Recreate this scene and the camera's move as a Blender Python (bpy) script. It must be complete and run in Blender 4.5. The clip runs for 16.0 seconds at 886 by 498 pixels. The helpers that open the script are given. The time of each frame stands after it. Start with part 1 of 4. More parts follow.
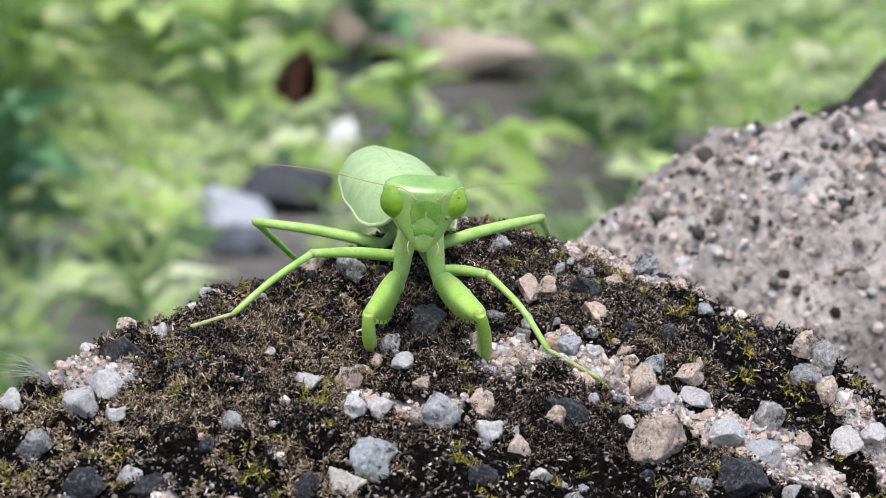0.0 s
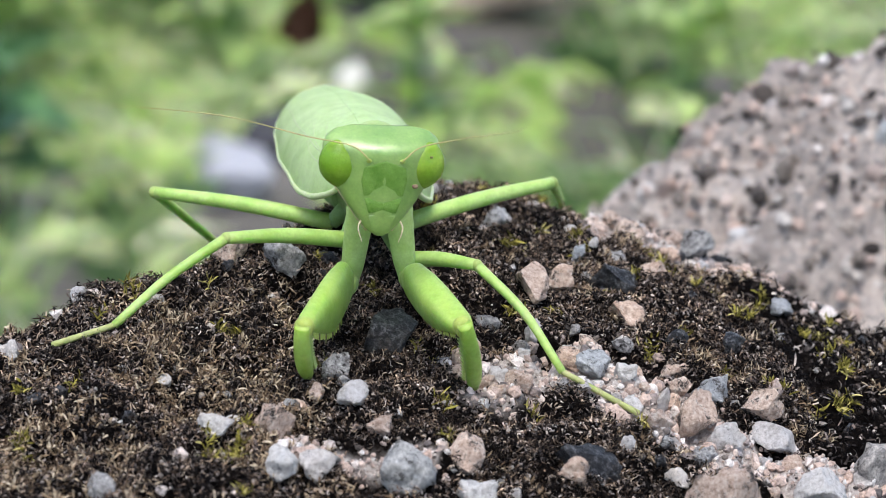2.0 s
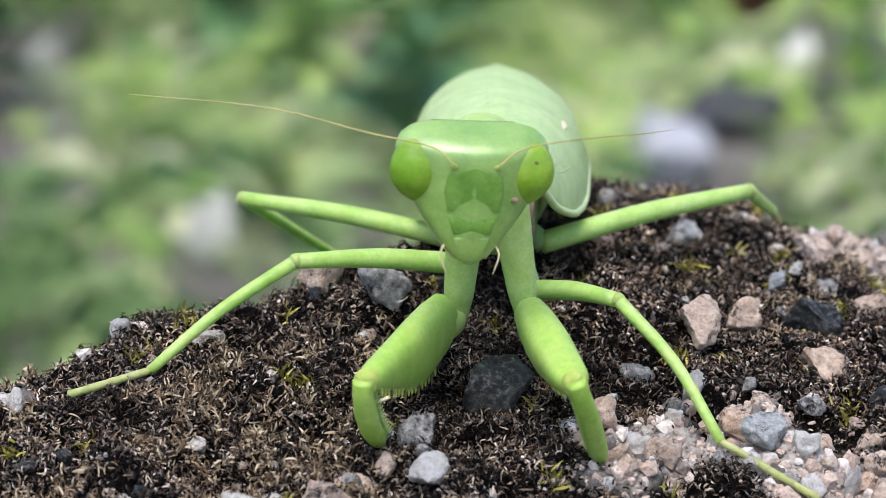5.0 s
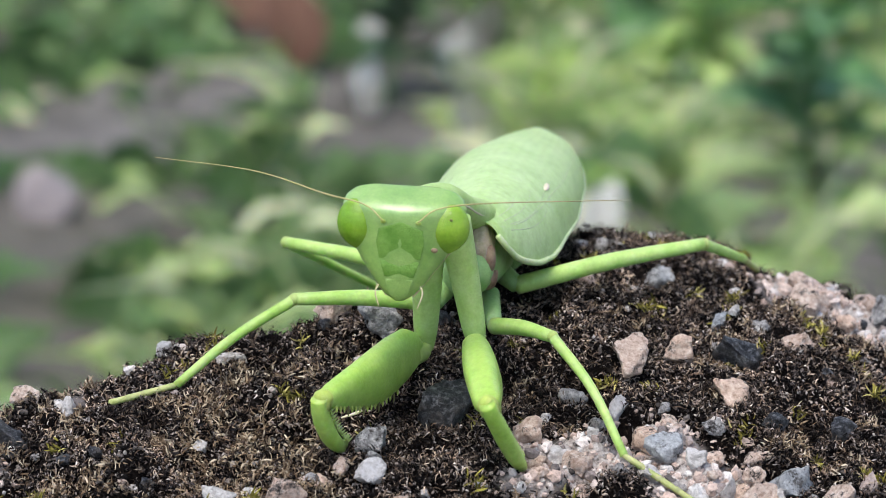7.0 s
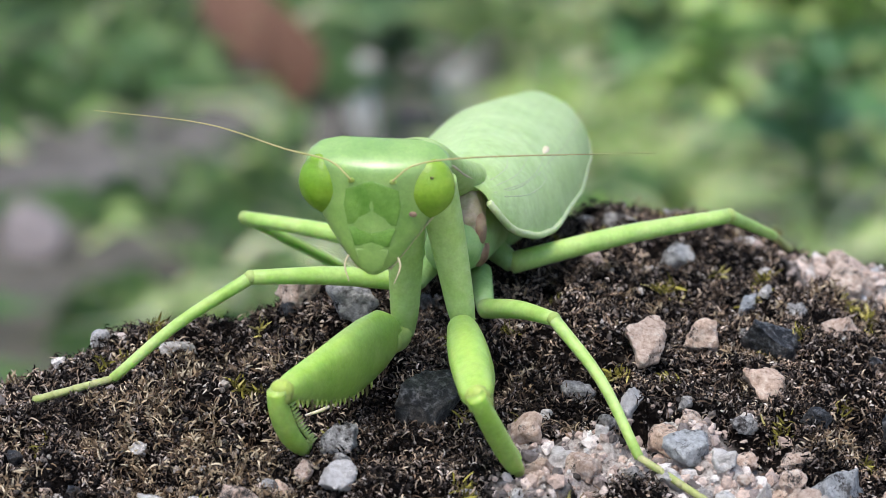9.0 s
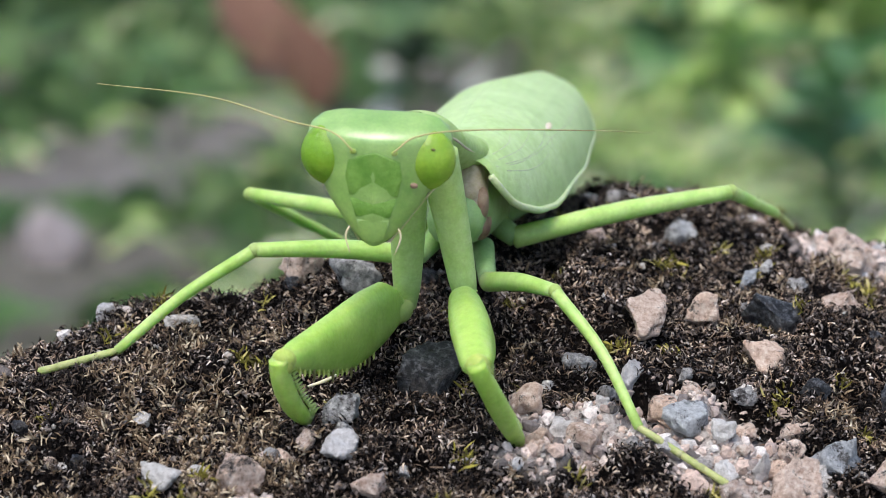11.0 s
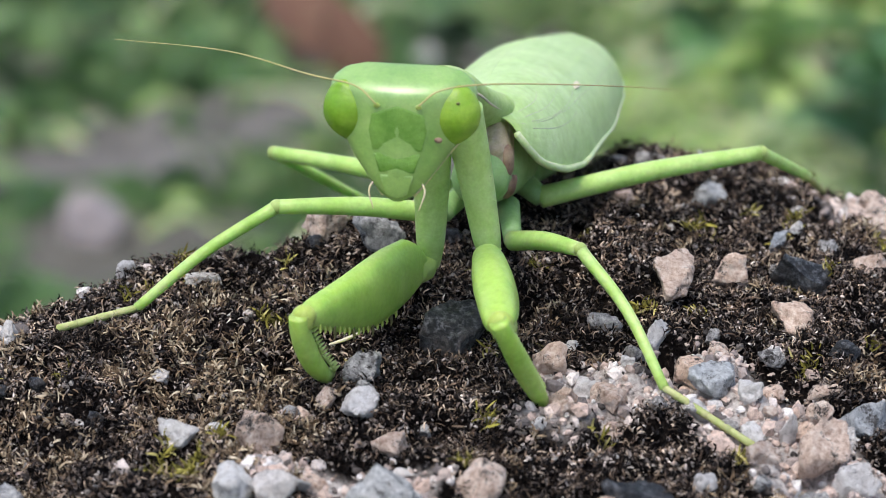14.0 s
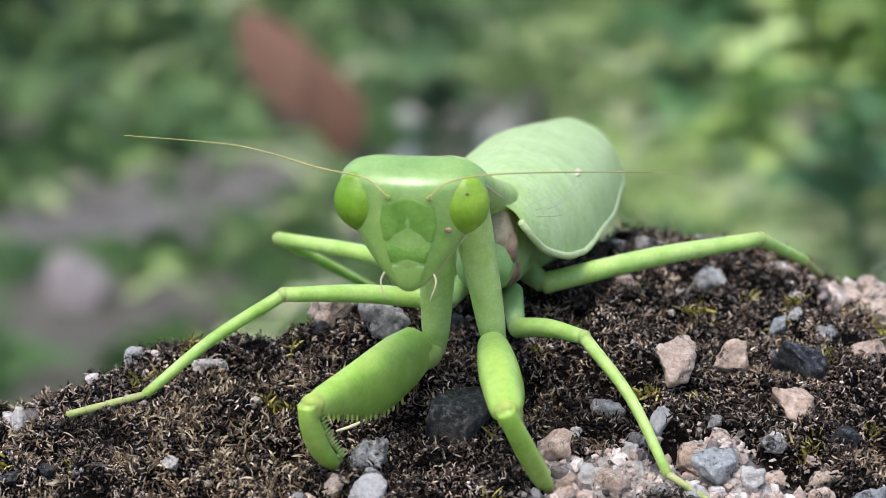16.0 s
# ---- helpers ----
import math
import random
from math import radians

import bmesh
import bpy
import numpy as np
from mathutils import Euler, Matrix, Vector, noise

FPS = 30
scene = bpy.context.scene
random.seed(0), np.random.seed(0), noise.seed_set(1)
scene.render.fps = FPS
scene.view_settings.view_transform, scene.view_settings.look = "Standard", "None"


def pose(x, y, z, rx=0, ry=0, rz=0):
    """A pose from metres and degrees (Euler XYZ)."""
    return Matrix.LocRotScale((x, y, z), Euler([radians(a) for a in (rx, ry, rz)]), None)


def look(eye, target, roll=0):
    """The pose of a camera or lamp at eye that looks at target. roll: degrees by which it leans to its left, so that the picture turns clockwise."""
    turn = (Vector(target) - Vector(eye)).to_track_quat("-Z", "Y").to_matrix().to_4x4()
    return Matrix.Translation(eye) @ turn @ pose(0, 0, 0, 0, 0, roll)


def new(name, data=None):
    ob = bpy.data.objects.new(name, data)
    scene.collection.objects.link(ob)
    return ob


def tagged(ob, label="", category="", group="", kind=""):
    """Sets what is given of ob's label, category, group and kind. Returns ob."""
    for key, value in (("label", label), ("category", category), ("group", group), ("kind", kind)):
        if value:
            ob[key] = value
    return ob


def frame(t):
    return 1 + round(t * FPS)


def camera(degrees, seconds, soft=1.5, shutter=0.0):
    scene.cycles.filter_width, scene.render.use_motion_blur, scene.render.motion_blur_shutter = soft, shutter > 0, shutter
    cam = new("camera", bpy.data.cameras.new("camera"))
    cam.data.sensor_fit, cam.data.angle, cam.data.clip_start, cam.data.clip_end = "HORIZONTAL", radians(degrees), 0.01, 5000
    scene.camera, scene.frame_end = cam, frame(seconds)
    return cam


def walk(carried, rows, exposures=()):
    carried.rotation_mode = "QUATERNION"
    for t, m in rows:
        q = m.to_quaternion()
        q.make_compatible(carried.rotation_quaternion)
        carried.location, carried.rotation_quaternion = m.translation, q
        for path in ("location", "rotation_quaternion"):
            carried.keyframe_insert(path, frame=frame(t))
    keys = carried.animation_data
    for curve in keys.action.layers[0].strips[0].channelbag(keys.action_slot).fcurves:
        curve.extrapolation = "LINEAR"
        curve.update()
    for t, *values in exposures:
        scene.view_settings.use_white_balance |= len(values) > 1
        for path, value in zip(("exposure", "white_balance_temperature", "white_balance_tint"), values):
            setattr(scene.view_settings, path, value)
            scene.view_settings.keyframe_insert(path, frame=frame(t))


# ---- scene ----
cam = camera(15.5, 16.0, soft=0.8)

PATH = [
    (0, (-0.05674, -0.32766, 0.38844), (-0.02235, -0.13653, 0.34062), 4.85),
    (0.5, (-0.04566, -0.27649, 0.37746), (-0.01164, -0.08573, 0.32793), 4.64),
    (1, (-0.04591, -0.27729, 0.37785), (-0.01144, -0.08669, 0.32801), 4.50),
    (1.5, (-0.03627, -0.23571, 0.36827), (-0.00349, -0.04509, 0.31737), 4.11),
    (2, (-0.03565, -0.23141, 0.36714), (-0.00251, -0.04092, 0.31601), 4.22),
    (2.5, (-0.03609, -0.23116, 0.36767), (-0.00219, -0.04117, 0.31518), 4.54),
    (3, (-0.02983, -0.20429, 0.36130), (0.00304, -0.01441, 0.30778), 4.50),
    (3.5, (-0.02379, -0.18068, 0.35367), (0.00609, 0.01005, 0.30144), 4.00),
    (4, (-0.02225, -0.18019, 0.35469), (0.00195, 0.01140, 0.30263), 3.69),
    (4.5, (-0.01436, -0.18048, 0.35678), (0.00039, 0.01179, 0.30374), 3.09),
    (5, (-0.00635, -0.18120, 0.35780), (-0.00306, 0.01119, 0.30328), 2.59),
    (5.2, (-0.00153, -0.18085, 0.35942), (-0.00312, 0.01127, 0.30386), 2.51),
    (7.3, (0.02875, -0.22548, 0.37695), (0.00284, -0.03547, 0.32014), 1.19),
    (7.5, (0.02821, -0.22801, 0.37766), (0.00274, -0.03784, 0.32120), 1.16),
    (8, (0.02625, -0.19049, 0.36237), (-0.00181, 0.00028, 0.30927), 0.67),
    (8.5, (0.02458, -0.18517, 0.36005), (-0.00229, 0.00596, 0.30765), 0.80),
    (9, (0.02510, -0.18707, 0.36075), (-0.00061, 0.00377, 0.30673), 0.99),
    (9.2, (0.02490, -0.18785, 0.36049), (-0.00072, 0.00282, 0.30583), 0.96),
    (11.3, (0.02664, -0.18895, 0.35851), (-0.00118, 0.00200, 0.30594), 0.90),
    (11.5, (0.02618, -0.18792, 0.35816), (-0.00232, 0.00312, 0.30627), 0.88),
    (12, (0.02687, -0.18826, 0.35743), (-0.00280, 0.00280, 0.30630), 0.95),
    (12.5, (0.02826, -0.18861, 0.35819), (-0.00178, 0.00213, 0.30607), 0.97),
    (13, (0.02780, -0.18698, 0.35698), (-0.00334, 0.00324, 0.30364), 0.82),
    (13.5, (0.02662, -0.18570, 0.35642), (-0.00363, 0.00438, 0.30205), 0.89),
    (14, (0.02739, -0.18659, 0.35635), (-0.00220, 0.00369, 0.30231), 1.06),
    (14.5, (0.02813, -0.18762, 0.35761), (-0.00150, 0.00298, 0.30475), 1.24),
    (15, (0.02711, -0.18735, 0.35785), (-0.00361, 0.00341, 0.30625), 1.12),
    (15.5, (0.02609, -0.18733, 0.35760), (-0.00409, 0.00374, 0.30679), 1.14),
    (16, (0.02608, -0.18882, 0.35872), (-0.00242, 0.00257, 0.30815), 1.12),
]
walk(cam, [(t, look(e, g, r)) for t, e, g, r in PATH])


def mm(x, y, z):
    """A point near the animal: millimetres from the middle of the boulder's top."""
    return Vector((x * 0.001, y * 0.001, 0.3 + z * 0.001))


# ---- light ----
world = bpy.data.worlds.new("sky")
scene.world = world
world.use_nodes = True
wt = world.node_tree
sky = wt.nodes.new("ShaderNodeTexSky")
sky.sky_type = "NISHITA"
sky.sun_disc = False
sky.sun_elevation = radians(65)
sky.sun_rotation = radians(200)
sky.air_density, sky.dust_density = 1.0, 2.2
wt.nodes["Background"].inputs["Strength"].default_value = 0.15
wt.links.new(sky.outputs["Color"], wt.nodes["Background"].inputs["Color"])

sun = new("sun", bpy.data.lights.new("sun", "SUN"))
sun.data.energy, sun.data.angle, sun.data.color = 1.8, radians(30), (1.0, 0.97, 0.92)
SUN_AZ, SUN_EL = radians(200), radians(65)
sun.matrix_world = look((3 * math.cos(SUN_EL) * math.sin(SUN_AZ), 3 * math.cos(SUN_EL) * math.cos(SUN_AZ), 0.3 + 3 * math.sin(SUN_EL)), (0, 0, 0.3))
scene.view_settings.exposure = 0.65


# ---- materials ----
class Mat:
    """A small node builder round one Principled material."""

    def __init__(self, name, rough=0.5, **inputs):
        self.m = bpy.data.materials.new(name)
        self.m.use_nodes = True
        self.t = self.m.node_tree
        self.p = self.t.nodes["Principled BSDF"]
        self.p.inputs["Roughness"].default_value = rough
        if rough > 0.7:
            self.p.inputs["Specular IOR Level"].default_value = 0.15
        for k, v in inputs.items():
            self.p.inputs[k.replace("_", " ")].default_value = v

    def node(self, kind, **vals):
        n = self.t.nodes.new(kind)
        for k, v in vals.items():
            n.inputs[k.replace("_", " ")].default_value = v
        return n

    def link(self, a, b):
        self.t.links.new(a, b)

    def coords(self):
        return self.node("ShaderNodeTexCoord").outputs["Object"]

    def noise(self, scale, detail=4.0, rough=0.6, vec=None):
        n = self.node("ShaderNodeTexNoise", Scale=scale, Detail=detail, Roughness=rough)
        self.link(vec if vec is not None else self.coords(), n.inputs["Vector"])
        return n.outputs["Fac"]

    def ramp(self, fac, stops):
        n = self.t.nodes.new("ShaderNodeValToRGB")
        el = n.color_ramp.elements
        while len(el) > 1:
            el.remove(el[-1])
        for i, (pos, col) in enumerate(stops):
            e = el[0] if i == 0 else el.new(pos)
            e.position, e.color = pos, (*col, 1)
        self.link(fac, n.inputs["Fac"])
        return n.outputs["Color"]

    def mix(self, fac, a, b, mode="MIX"):
        n = self.t.nodes.new("ShaderNodeMix")
        n.data_type, n.blend_type = "RGBA", mode
        for sock, v in ((n.inputs[0], fac), (n.inputs[6], a), (n.inputs[7], b)):
            if isinstance(v, (int, float)):
                sock.default_value = v
            elif isinstance(v, tuple):
                sock.default_value = (*v, 1)
            else:
                self.link(v, sock)
        return n.outputs[2]

    def color(self, sock):
        self.link(sock, self.p.inputs["Base Color"])
        return self

    def bump(self, height, strength, distance):
        n = self.node("ShaderNodeBump", Strength=strength, Distance=distance)
        self.link(height, n.inputs["Height"])
        self.link(n.outputs["Normal"], self.p.inputs["Normal"])
        return self


def skin(name, dark, light, rough=0.5, sss=0.25, scale=400, stripe=0.0):
    """Waxy insect cuticle: two greens mixed at two scales, with fine grain."""
    m = Mat(name, rough)
    m.p.inputs["Subsurface Weight"].default_value = sss
    m.p.inputs["Subsurface Radius"].default_value = (0.6, 1.0, 0.25)
    m.p.inputs["Subsurface Scale"].default_value = 0.0018
    c = m.coords()
    big = m.ramp(m.noise(scale, 3, 0.55, c), [(0.3, dark), (0.7, light)])
    fine = m.ramp(m.noise(scale * 14, 2, 0.6, c), [(0.3, (0.82, 0.82, 0.82)), (0.7, (1.0, 1.0, 1.0))])
    blot = m.ramp(m.noise(scale * 3.3, 4, 0.65, c), [(0.34, (0.86, 0.9, 0.8)), (0.5, (1.0, 1.0, 1.0)), (0.68, (1.1, 1.06, 1.15))])
    m.color(m.mix(1.0, m.mix(0.7, big, fine, "MULTIPLY"), blot, "MULTIPLY"))
    m.bump(m.noise(scale * 8, 5, 0.75, c), 0.45, 0.00012)
    m.p.inputs["Specular IOR Level"].default_value = 0.4
    return m.m


M_GREEN = skin("leg_green", (0.36, 0.55, 0.13), (0.48, 0.67, 0.23), 0.4, 0.5, 260)
M_PALE = skin("joint_green", (0.33, 0.46, 0.11), (0.4, 0.53, 0.17), 0.6)
M_KNEE = skin("knee_yellow", (0.33, 0.46, 0.07), (0.46, 0.58, 0.14), 0.5, 0.3, 700)
M_COXA = skin("coxa_green", (0.38, 0.56, 0.15), (0.48, 0.65, 0.25))
M_FACE = skin("face_green", (0.18, 0.37, 0.045), (0.32, 0.52, 0.11), 0.24, 0.25, 420)
M_BLADE = skin("blade_green", (0.34, 0.54, 0.09), (0.44, 0.62, 0.15), 0.38, 0.5, 300)
for mat in (M_FACE,):
    mat.node_tree.nodes["Principled BSDF"].inputs["Coat Weight"].default_value = 1.0
    mat.node_tree.nodes["Principled BSDF"].inputs["Coat IOR"].default_value = 2.0
    mat.node_tree.nodes["Principled BSDF"].inputs["Coat Roughness"].default_value = 0.45
M_EYE = skin("eye_green", (0.16, 0.34, 0.02), (0.3, 0.48, 0.05), 0.22, 0.35, 330)
M_WING = skin("wing_green", (0.45, 0.7, 0.22), (0.55, 0.79, 0.31), 0.36, 0.3, 160)
M_PLATE = skin("face_plate", (0.12, 0.28, 0.035), (0.21, 0.39, 0.075), 0.3, 0.2, 900)
M_WINGEDGE = skin("wing_edge", (0.5, 0.64, 0.32), (0.57, 0.68, 0.38), 0.5)
M_BELLY = skin("belly_green", (0.2, 0.36, 0.11), (0.3, 0.47, 0.19))
M_PLEURA = skin("pleura_brown", (0.16, 0.08, 0.05), (0.4, 0.3, 0.2), 0.6, 0.2, 900)
M_ROSE = skin("pleura_rose", (0.3, 0.24, 0.15), (0.5, 0.43, 0.3), 0.55, 0.3, 900)
M_TARSUS = skin("tarsus_tan", (0.34, 0.4, 0.13), (0.5, 0.52, 0.24), 0.6, 0.2, 900)
M_CREAM = skin("cream_spot", (0.72, 0.66, 0.42), (0.8, 0.74, 0.5), 0.6)
M_STRIPE = skin("cheek_stripe", (0.62, 0.5, 0.3), (0.7, 0.62, 0.36), 0.6)
M_ANT = skin("antenna_tan", (0.45, 0.42, 0.16), (0.55, 0.46, 0.2), 0.5, 0.0)
M_SPINE = skin("spine_dark", (0.08, 0.07, 0.03), (0.2, 0.2, 0.06), 0.5, 0.0)


def mat_boulder():
    """Black crust, with pale mortar where the mesh is marked bare."""
    m = Mat("crusted_concrete", 0.95)
    m.p.inputs["Specular IOR Level"].default_value = 0.05
    c = m.coords()
    grain = m.noise(1400, 6, 0.75, c)
    dark = m.ramp(grain, [(0.35, (0.0015, 0.0012, 0.0012)), (0.52, (0.006, 0.0045, 0.004)), (0.7, (0.035, 0.028, 0.024))])
    lime = m.ramp(grain, [(0.34, (0.12, 0.11, 0.105)), (0.46, (0.5, 0.43, 0.395)), (0.62, (0.8, 0.75, 0.715))])
    zone = m.t.nodes.new("ShaderNodeAttribute")
    zone.attribute_name = "bare"
    m.color(m.mix(zone.outputs["Fac"], dark, lime))
    m.bump(grain, 1.0, 0.0008)
    return m.m


def mat_pebble(name, cols, rough=0.75, clean=0.0):
    """Stone: mottled mineral grains, a shade of its own for every pebble, dark crust in patches."""
    m = Mat(name, rough)
    c = m.coords()
    info = m.node("ShaderNodeObjectInfo")
    move = m.node("ShaderNodeVectorMath")
    move.operation = "MULTIPLY_ADD"
    geo = m.node("ShaderNodeNewGeometry")
    m.link(geo.outputs["Position"], move.inputs[0])
    move.inputs[1].default_value = (1, 1, 1)
    m.link(info.outputs["Random"], move.inputs[2])
    w = move.outputs[0]
    grains = m.ramp(m.noise(2600, 4, 0.75, w), [(0.32, cols[0]), (0.5, cols[1]), (0.66, cols[2])])
    shade = m.ramp(info.outputs["Random"], [(0.0, (0.78, 0.79, 0.82)), (0.35, (0.95, 0.91, 0.88)), (0.7, (1.0, 1.0, 1.0)), (1.0, (1.1, 1.02, 0.95))])
    col = m.mix(1.0, grains, shade, "MULTIPLY")
    crust = m.ramp(m.noise(560, 7, 0.85, w), [(0.535 + clean, (0, 0, 0)), (0.6 + clean, (1, 1, 1))])
    grime = m.ramp(m.noise(2400, 5, 0.8, w), [(0.4, (0.01, 0.009, 0.009)), (0.6, (0.11, 0.1, 0.097))])
    m.color(m.mix(crust, col, grime))
    m.bump(m.mix(0.5, m.noise(3500, 5, 0.8, w), m.noise(900, 5, 0.75, w)), 1.0, 0.0007)
    return m.m


M_BOULDER = mat_boulder()
M_WHITE = mat_pebble("quartz_white", ((0.46, 0.44, 0.43), (0.72, 0.7, 0.69), (0.86, 0.85, 0.85)), 0.55, 0.06)
M_PINK = mat_pebble("feldspar_pink", ((0.42, 0.29, 0.23), (0.7, 0.55, 0.46), (0.86, 0.77, 0.7)))
M_GREY = mat_pebble("stone_grey", ((0.16, 0.16, 0.165), (0.38, 0.38, 0.385), (0.64, 0.64, 0.64)))
M_BLUE = mat_pebble("stone_blue", ((0.26, 0.28, 0.3), (0.48, 0.51, 0.54), (0.7, 0.73, 0.76)), 0.6)
M_DARK = mat_pebble("stone_dark", ((0.005, 0.006, 0.008), (0.022, 0.025, 0.032), (0.19, 0.2, 0.22)), 0.4)


def mat_leaflets(name, stops, rough=0.8, mottle=0.0, patch=0.0):
    """Small pieces, each with a shade of its own; patch: darker and lighter stretches some millimetres wide."""
    m = Mat(name, rough)
    geo = m.node("ShaderNodeNewGeometry")
    col = m.ramp(geo.outputs["Random Per Island"], stops)
    if patch:
        p = m.ramp(m.noise(300, 5, 0.7), [(0.36, (0.12, 0.11, 0.11)), (0.47, (0.7, 0.68, 0.68)), (0.56, (1.3, 1.25, 1.22)), (0.66, (2.2, 2.05, 1.95))])
        col = m.mix(patch, col, p, "MULTIPLY")
    if mottle:
        g = m.noise(3200, 5, 0.75)
        col = m.mix(mottle, col, m.ramp(g, [(0.36, (0.12, 0.11, 0.11)), (0.5, (0.85, 0.83, 0.82)), (0.62, (1.2, 1.18, 1.15))]), "MULTIPLY")
        m.bump(g, 1.0, 0.0002)
    m.color(col)
    m.p.inputs["Specular IOR Level"].default_value = 0.12
    return m.m


M_MOSS = mat_leaflets("dry_moss", [(0.0, (0.001, 0.0008, 0.001)), (0.35, (0.005, 0.004, 0.004)), (0.6, (0.03, 0.026, 0.026)), (0.8, (0.14, 0.115, 0.105)), (0.92, (0.34, 0.295, 0.265)), (1.0, (0.66, 0.6, 0.56))], 0.8, 0.0, 0.9)
M_MOSSBROWN = mat_leaflets("brown_moss", [(0.0, (0.004, 0.003, 0.003)), (0.35, (0.055, 0.038, 0.028)), (0.7, (0.21, 0.153, 0.112)), (1.0, (0.52, 0.43, 0.34))], 0.8, 0.0, 0.9)
M_MOSSTAN = mat_leaflets("tan_moss", [(0.0, (0.016, 0.011, 0.008)), (0.3, (0.15, 0.1, 0.062)), (0.65, (0.36, 0.27, 0.175)), (1.0, (0.6, 0.51, 0.38))])
M_MOSSGREEN = mat_leaflets("green_moss", [(0.0, (0.05, 0.045, 0.01)), (0.4, (0.17, 0.15, 0.03)), (0.75, (0.36, 0.32, 0.07)), (1.0, (0.58, 0.5, 0.2))])
M_CHIP = mat_leaflets("pale_chips", [(0.0, (0.12, 0.11, 0.11)), (0.15, (0.4, 0.34, 0.32)), (0.4, (0.62, 0.47, 0.4)), (0.75, (0.76, 0.64, 0.58)), (1.0, (0.88, 0.86, 0.85))], 0.85, 0.45)
M_FLUFF = skin("fluff_grey", (0.4, 0.4, 0.38), (0.6, 0.6, 0.57), 0.6, 0.0)
M_GRIT = mat_leaflets("grit", [(0.0, (0.03, 0.028, 0.028)), (0.4, (0.16, 0.14, 0.13)), (0.7, (0.42, 0.37, 0.33)), (1.0, (0.72, 0.7, 0.68))], 0.85, 0.7)


# ---- mesh helpers ----
def mesh_object(name, verts, faces, material, smooth=True):
    me = bpy.data.meshes.new(name)
    me.from_pydata([tuple(v) for v in verts], [], [tuple(f) for f in faces])
    me.materials.append(material)
    if smooth:
        me.polygons.foreach_set("use_smooth", [True] * len(me.polygons))
    me.update()
    return new(name, me)


def fast_mesh(name, verts, tris, material, smooth=False):
    """A large triangle mesh from arrays."""
    me = bpy.data.meshes.new(name)
    me.vertices.add(len(verts))
    me.vertices.foreach_set("co", np.asarray(verts, np.float32).ravel())
    n = len(tris)
    me.loops.add(n * 3)
    me.loops.foreach_set("vertex_index", np.asarray(tris, np.int32).ravel())
    me.polygons.add(n)
    me.polygons.foreach_set("loop_start", np.arange(0, n * 3, 3, dtype=np.int32))
    me.materials.append(material)
    me.update(calc_edges=True)
    me.polygons.foreach_set("use_smooth", [smooth] * n)
    me.validate()
    return new(name, me)


def part(name, bm, material, parent, label=""):
    """One bmesh as one mesh object under a thing or a part."""
    me = bpy.data.meshes.new(name)
    bmesh.ops.recalc_face_normals(bm, faces=bm.faces)
    bm.to_mesh(me)
    bm.free()
    me.materials.append(material)
    me.polygons.foreach_set("use_smooth", [True] * len(me.polygons))
    ob = new(name, me)
    ob.parent = parent
    if label:
        ob["label"] = label
    return ob


def thing(name, at, label, category, group=""):
    e = new(name)
    e.empty_display_size = 0.01
    e.location = at
    return tagged(e, label, category, group)


def spline(pts, n):
    """Points along a smooth curve through pts."""
    pts = [np.array(p, float) for p in pts]
    ext = [2 * pts[0] - pts[1]] + pts + [2 * pts[-1] - pts[-2]]
    out = []
    for i in range(len(pts) - 1):
        a, b, c, d = ext[i:i + 4]
        for k in range(n):
            t = k / n
            out.append(0.5 * (2 * b + (c - a) * t + (2 * a - 5 * b + 4 * c - d) * t * t + (3 * b - a - 3 * c + d) * t ** 3))
    return out + [pts[-1]]


def tube(bm, pts, radii, n=12, flat=1.0, up=(0, 0, 1), steps=5, caps=True, box=1.0):
    """A tapered limb through pts (mm, in its thing's space): radii per point, its height by flat times its width."""
    path = spline(pts, steps)
    rad = np.interp(np.linspace(0, len(radii) - 1, len(path)), range(len(radii)), radii)
    rings = []
    for i, p in enumerate(path):
        d = path[min(i + 1, len(path) - 1)] - path[max(i - 1, 0)]
        d = d / (np.linalg.norm(d) + 1e-9)
        s = np.cross(d, up)
        s = s / (np.linalg.norm(s) + 1e-9)
        u = np.cross(s, d)
        rings.append([bm.verts.new((p + rad[i] * (math.copysign(abs(math.cos(a)) ** box, math.cos(a)) * s + flat * math.copysign(abs(math.sin(a)) ** box, math.sin(a)) * u)) * 0.001)
                      for a in np.linspace(0, 2 * math.pi, n, endpoint=False)])
    for a, b in zip(rings, rings[1:]):
        for k in range(n):
            bm.faces.new((a[k], a[(k + 1) % n], b[(k + 1) % n], b[k]))
    if caps:
        for ring, p, q in ((rings[0], path[0], path[1]), (rings[-1], path[-1], path[-2])):
            v = bm.verts.new((p + (p - q) / (np.linalg.norm(p - q) + 1e-9) * 0.5 * (rad[0] if ring is rings[0] else rad[-1])) * 0.001)
            for k in range(n):
                bm.faces.new((ring[k], ring[(k + 1) % n], v))
    return path


def ball(bm, at, radii, turn=None, seg=20, rings=12):
    """An ellipsoid at a place in mm."""
    m = Matrix.Translation(Vector(at) * 0.001) @ (turn.to_4x4() if turn else Matrix()) @ Matrix.Diagonal((*[r * 0.001 for r in radii], 1))
    bmesh.ops.create_uvsphere(bm, u_segments=seg, v_segments=rings, radius=1, matrix=m)


# ---- the boulder that the animal stands on ----
def smooth(a, b, x):
    t = np.clip((x - a) / (b - a), 0, 1)
    return t * t * (3 - 2 * t)


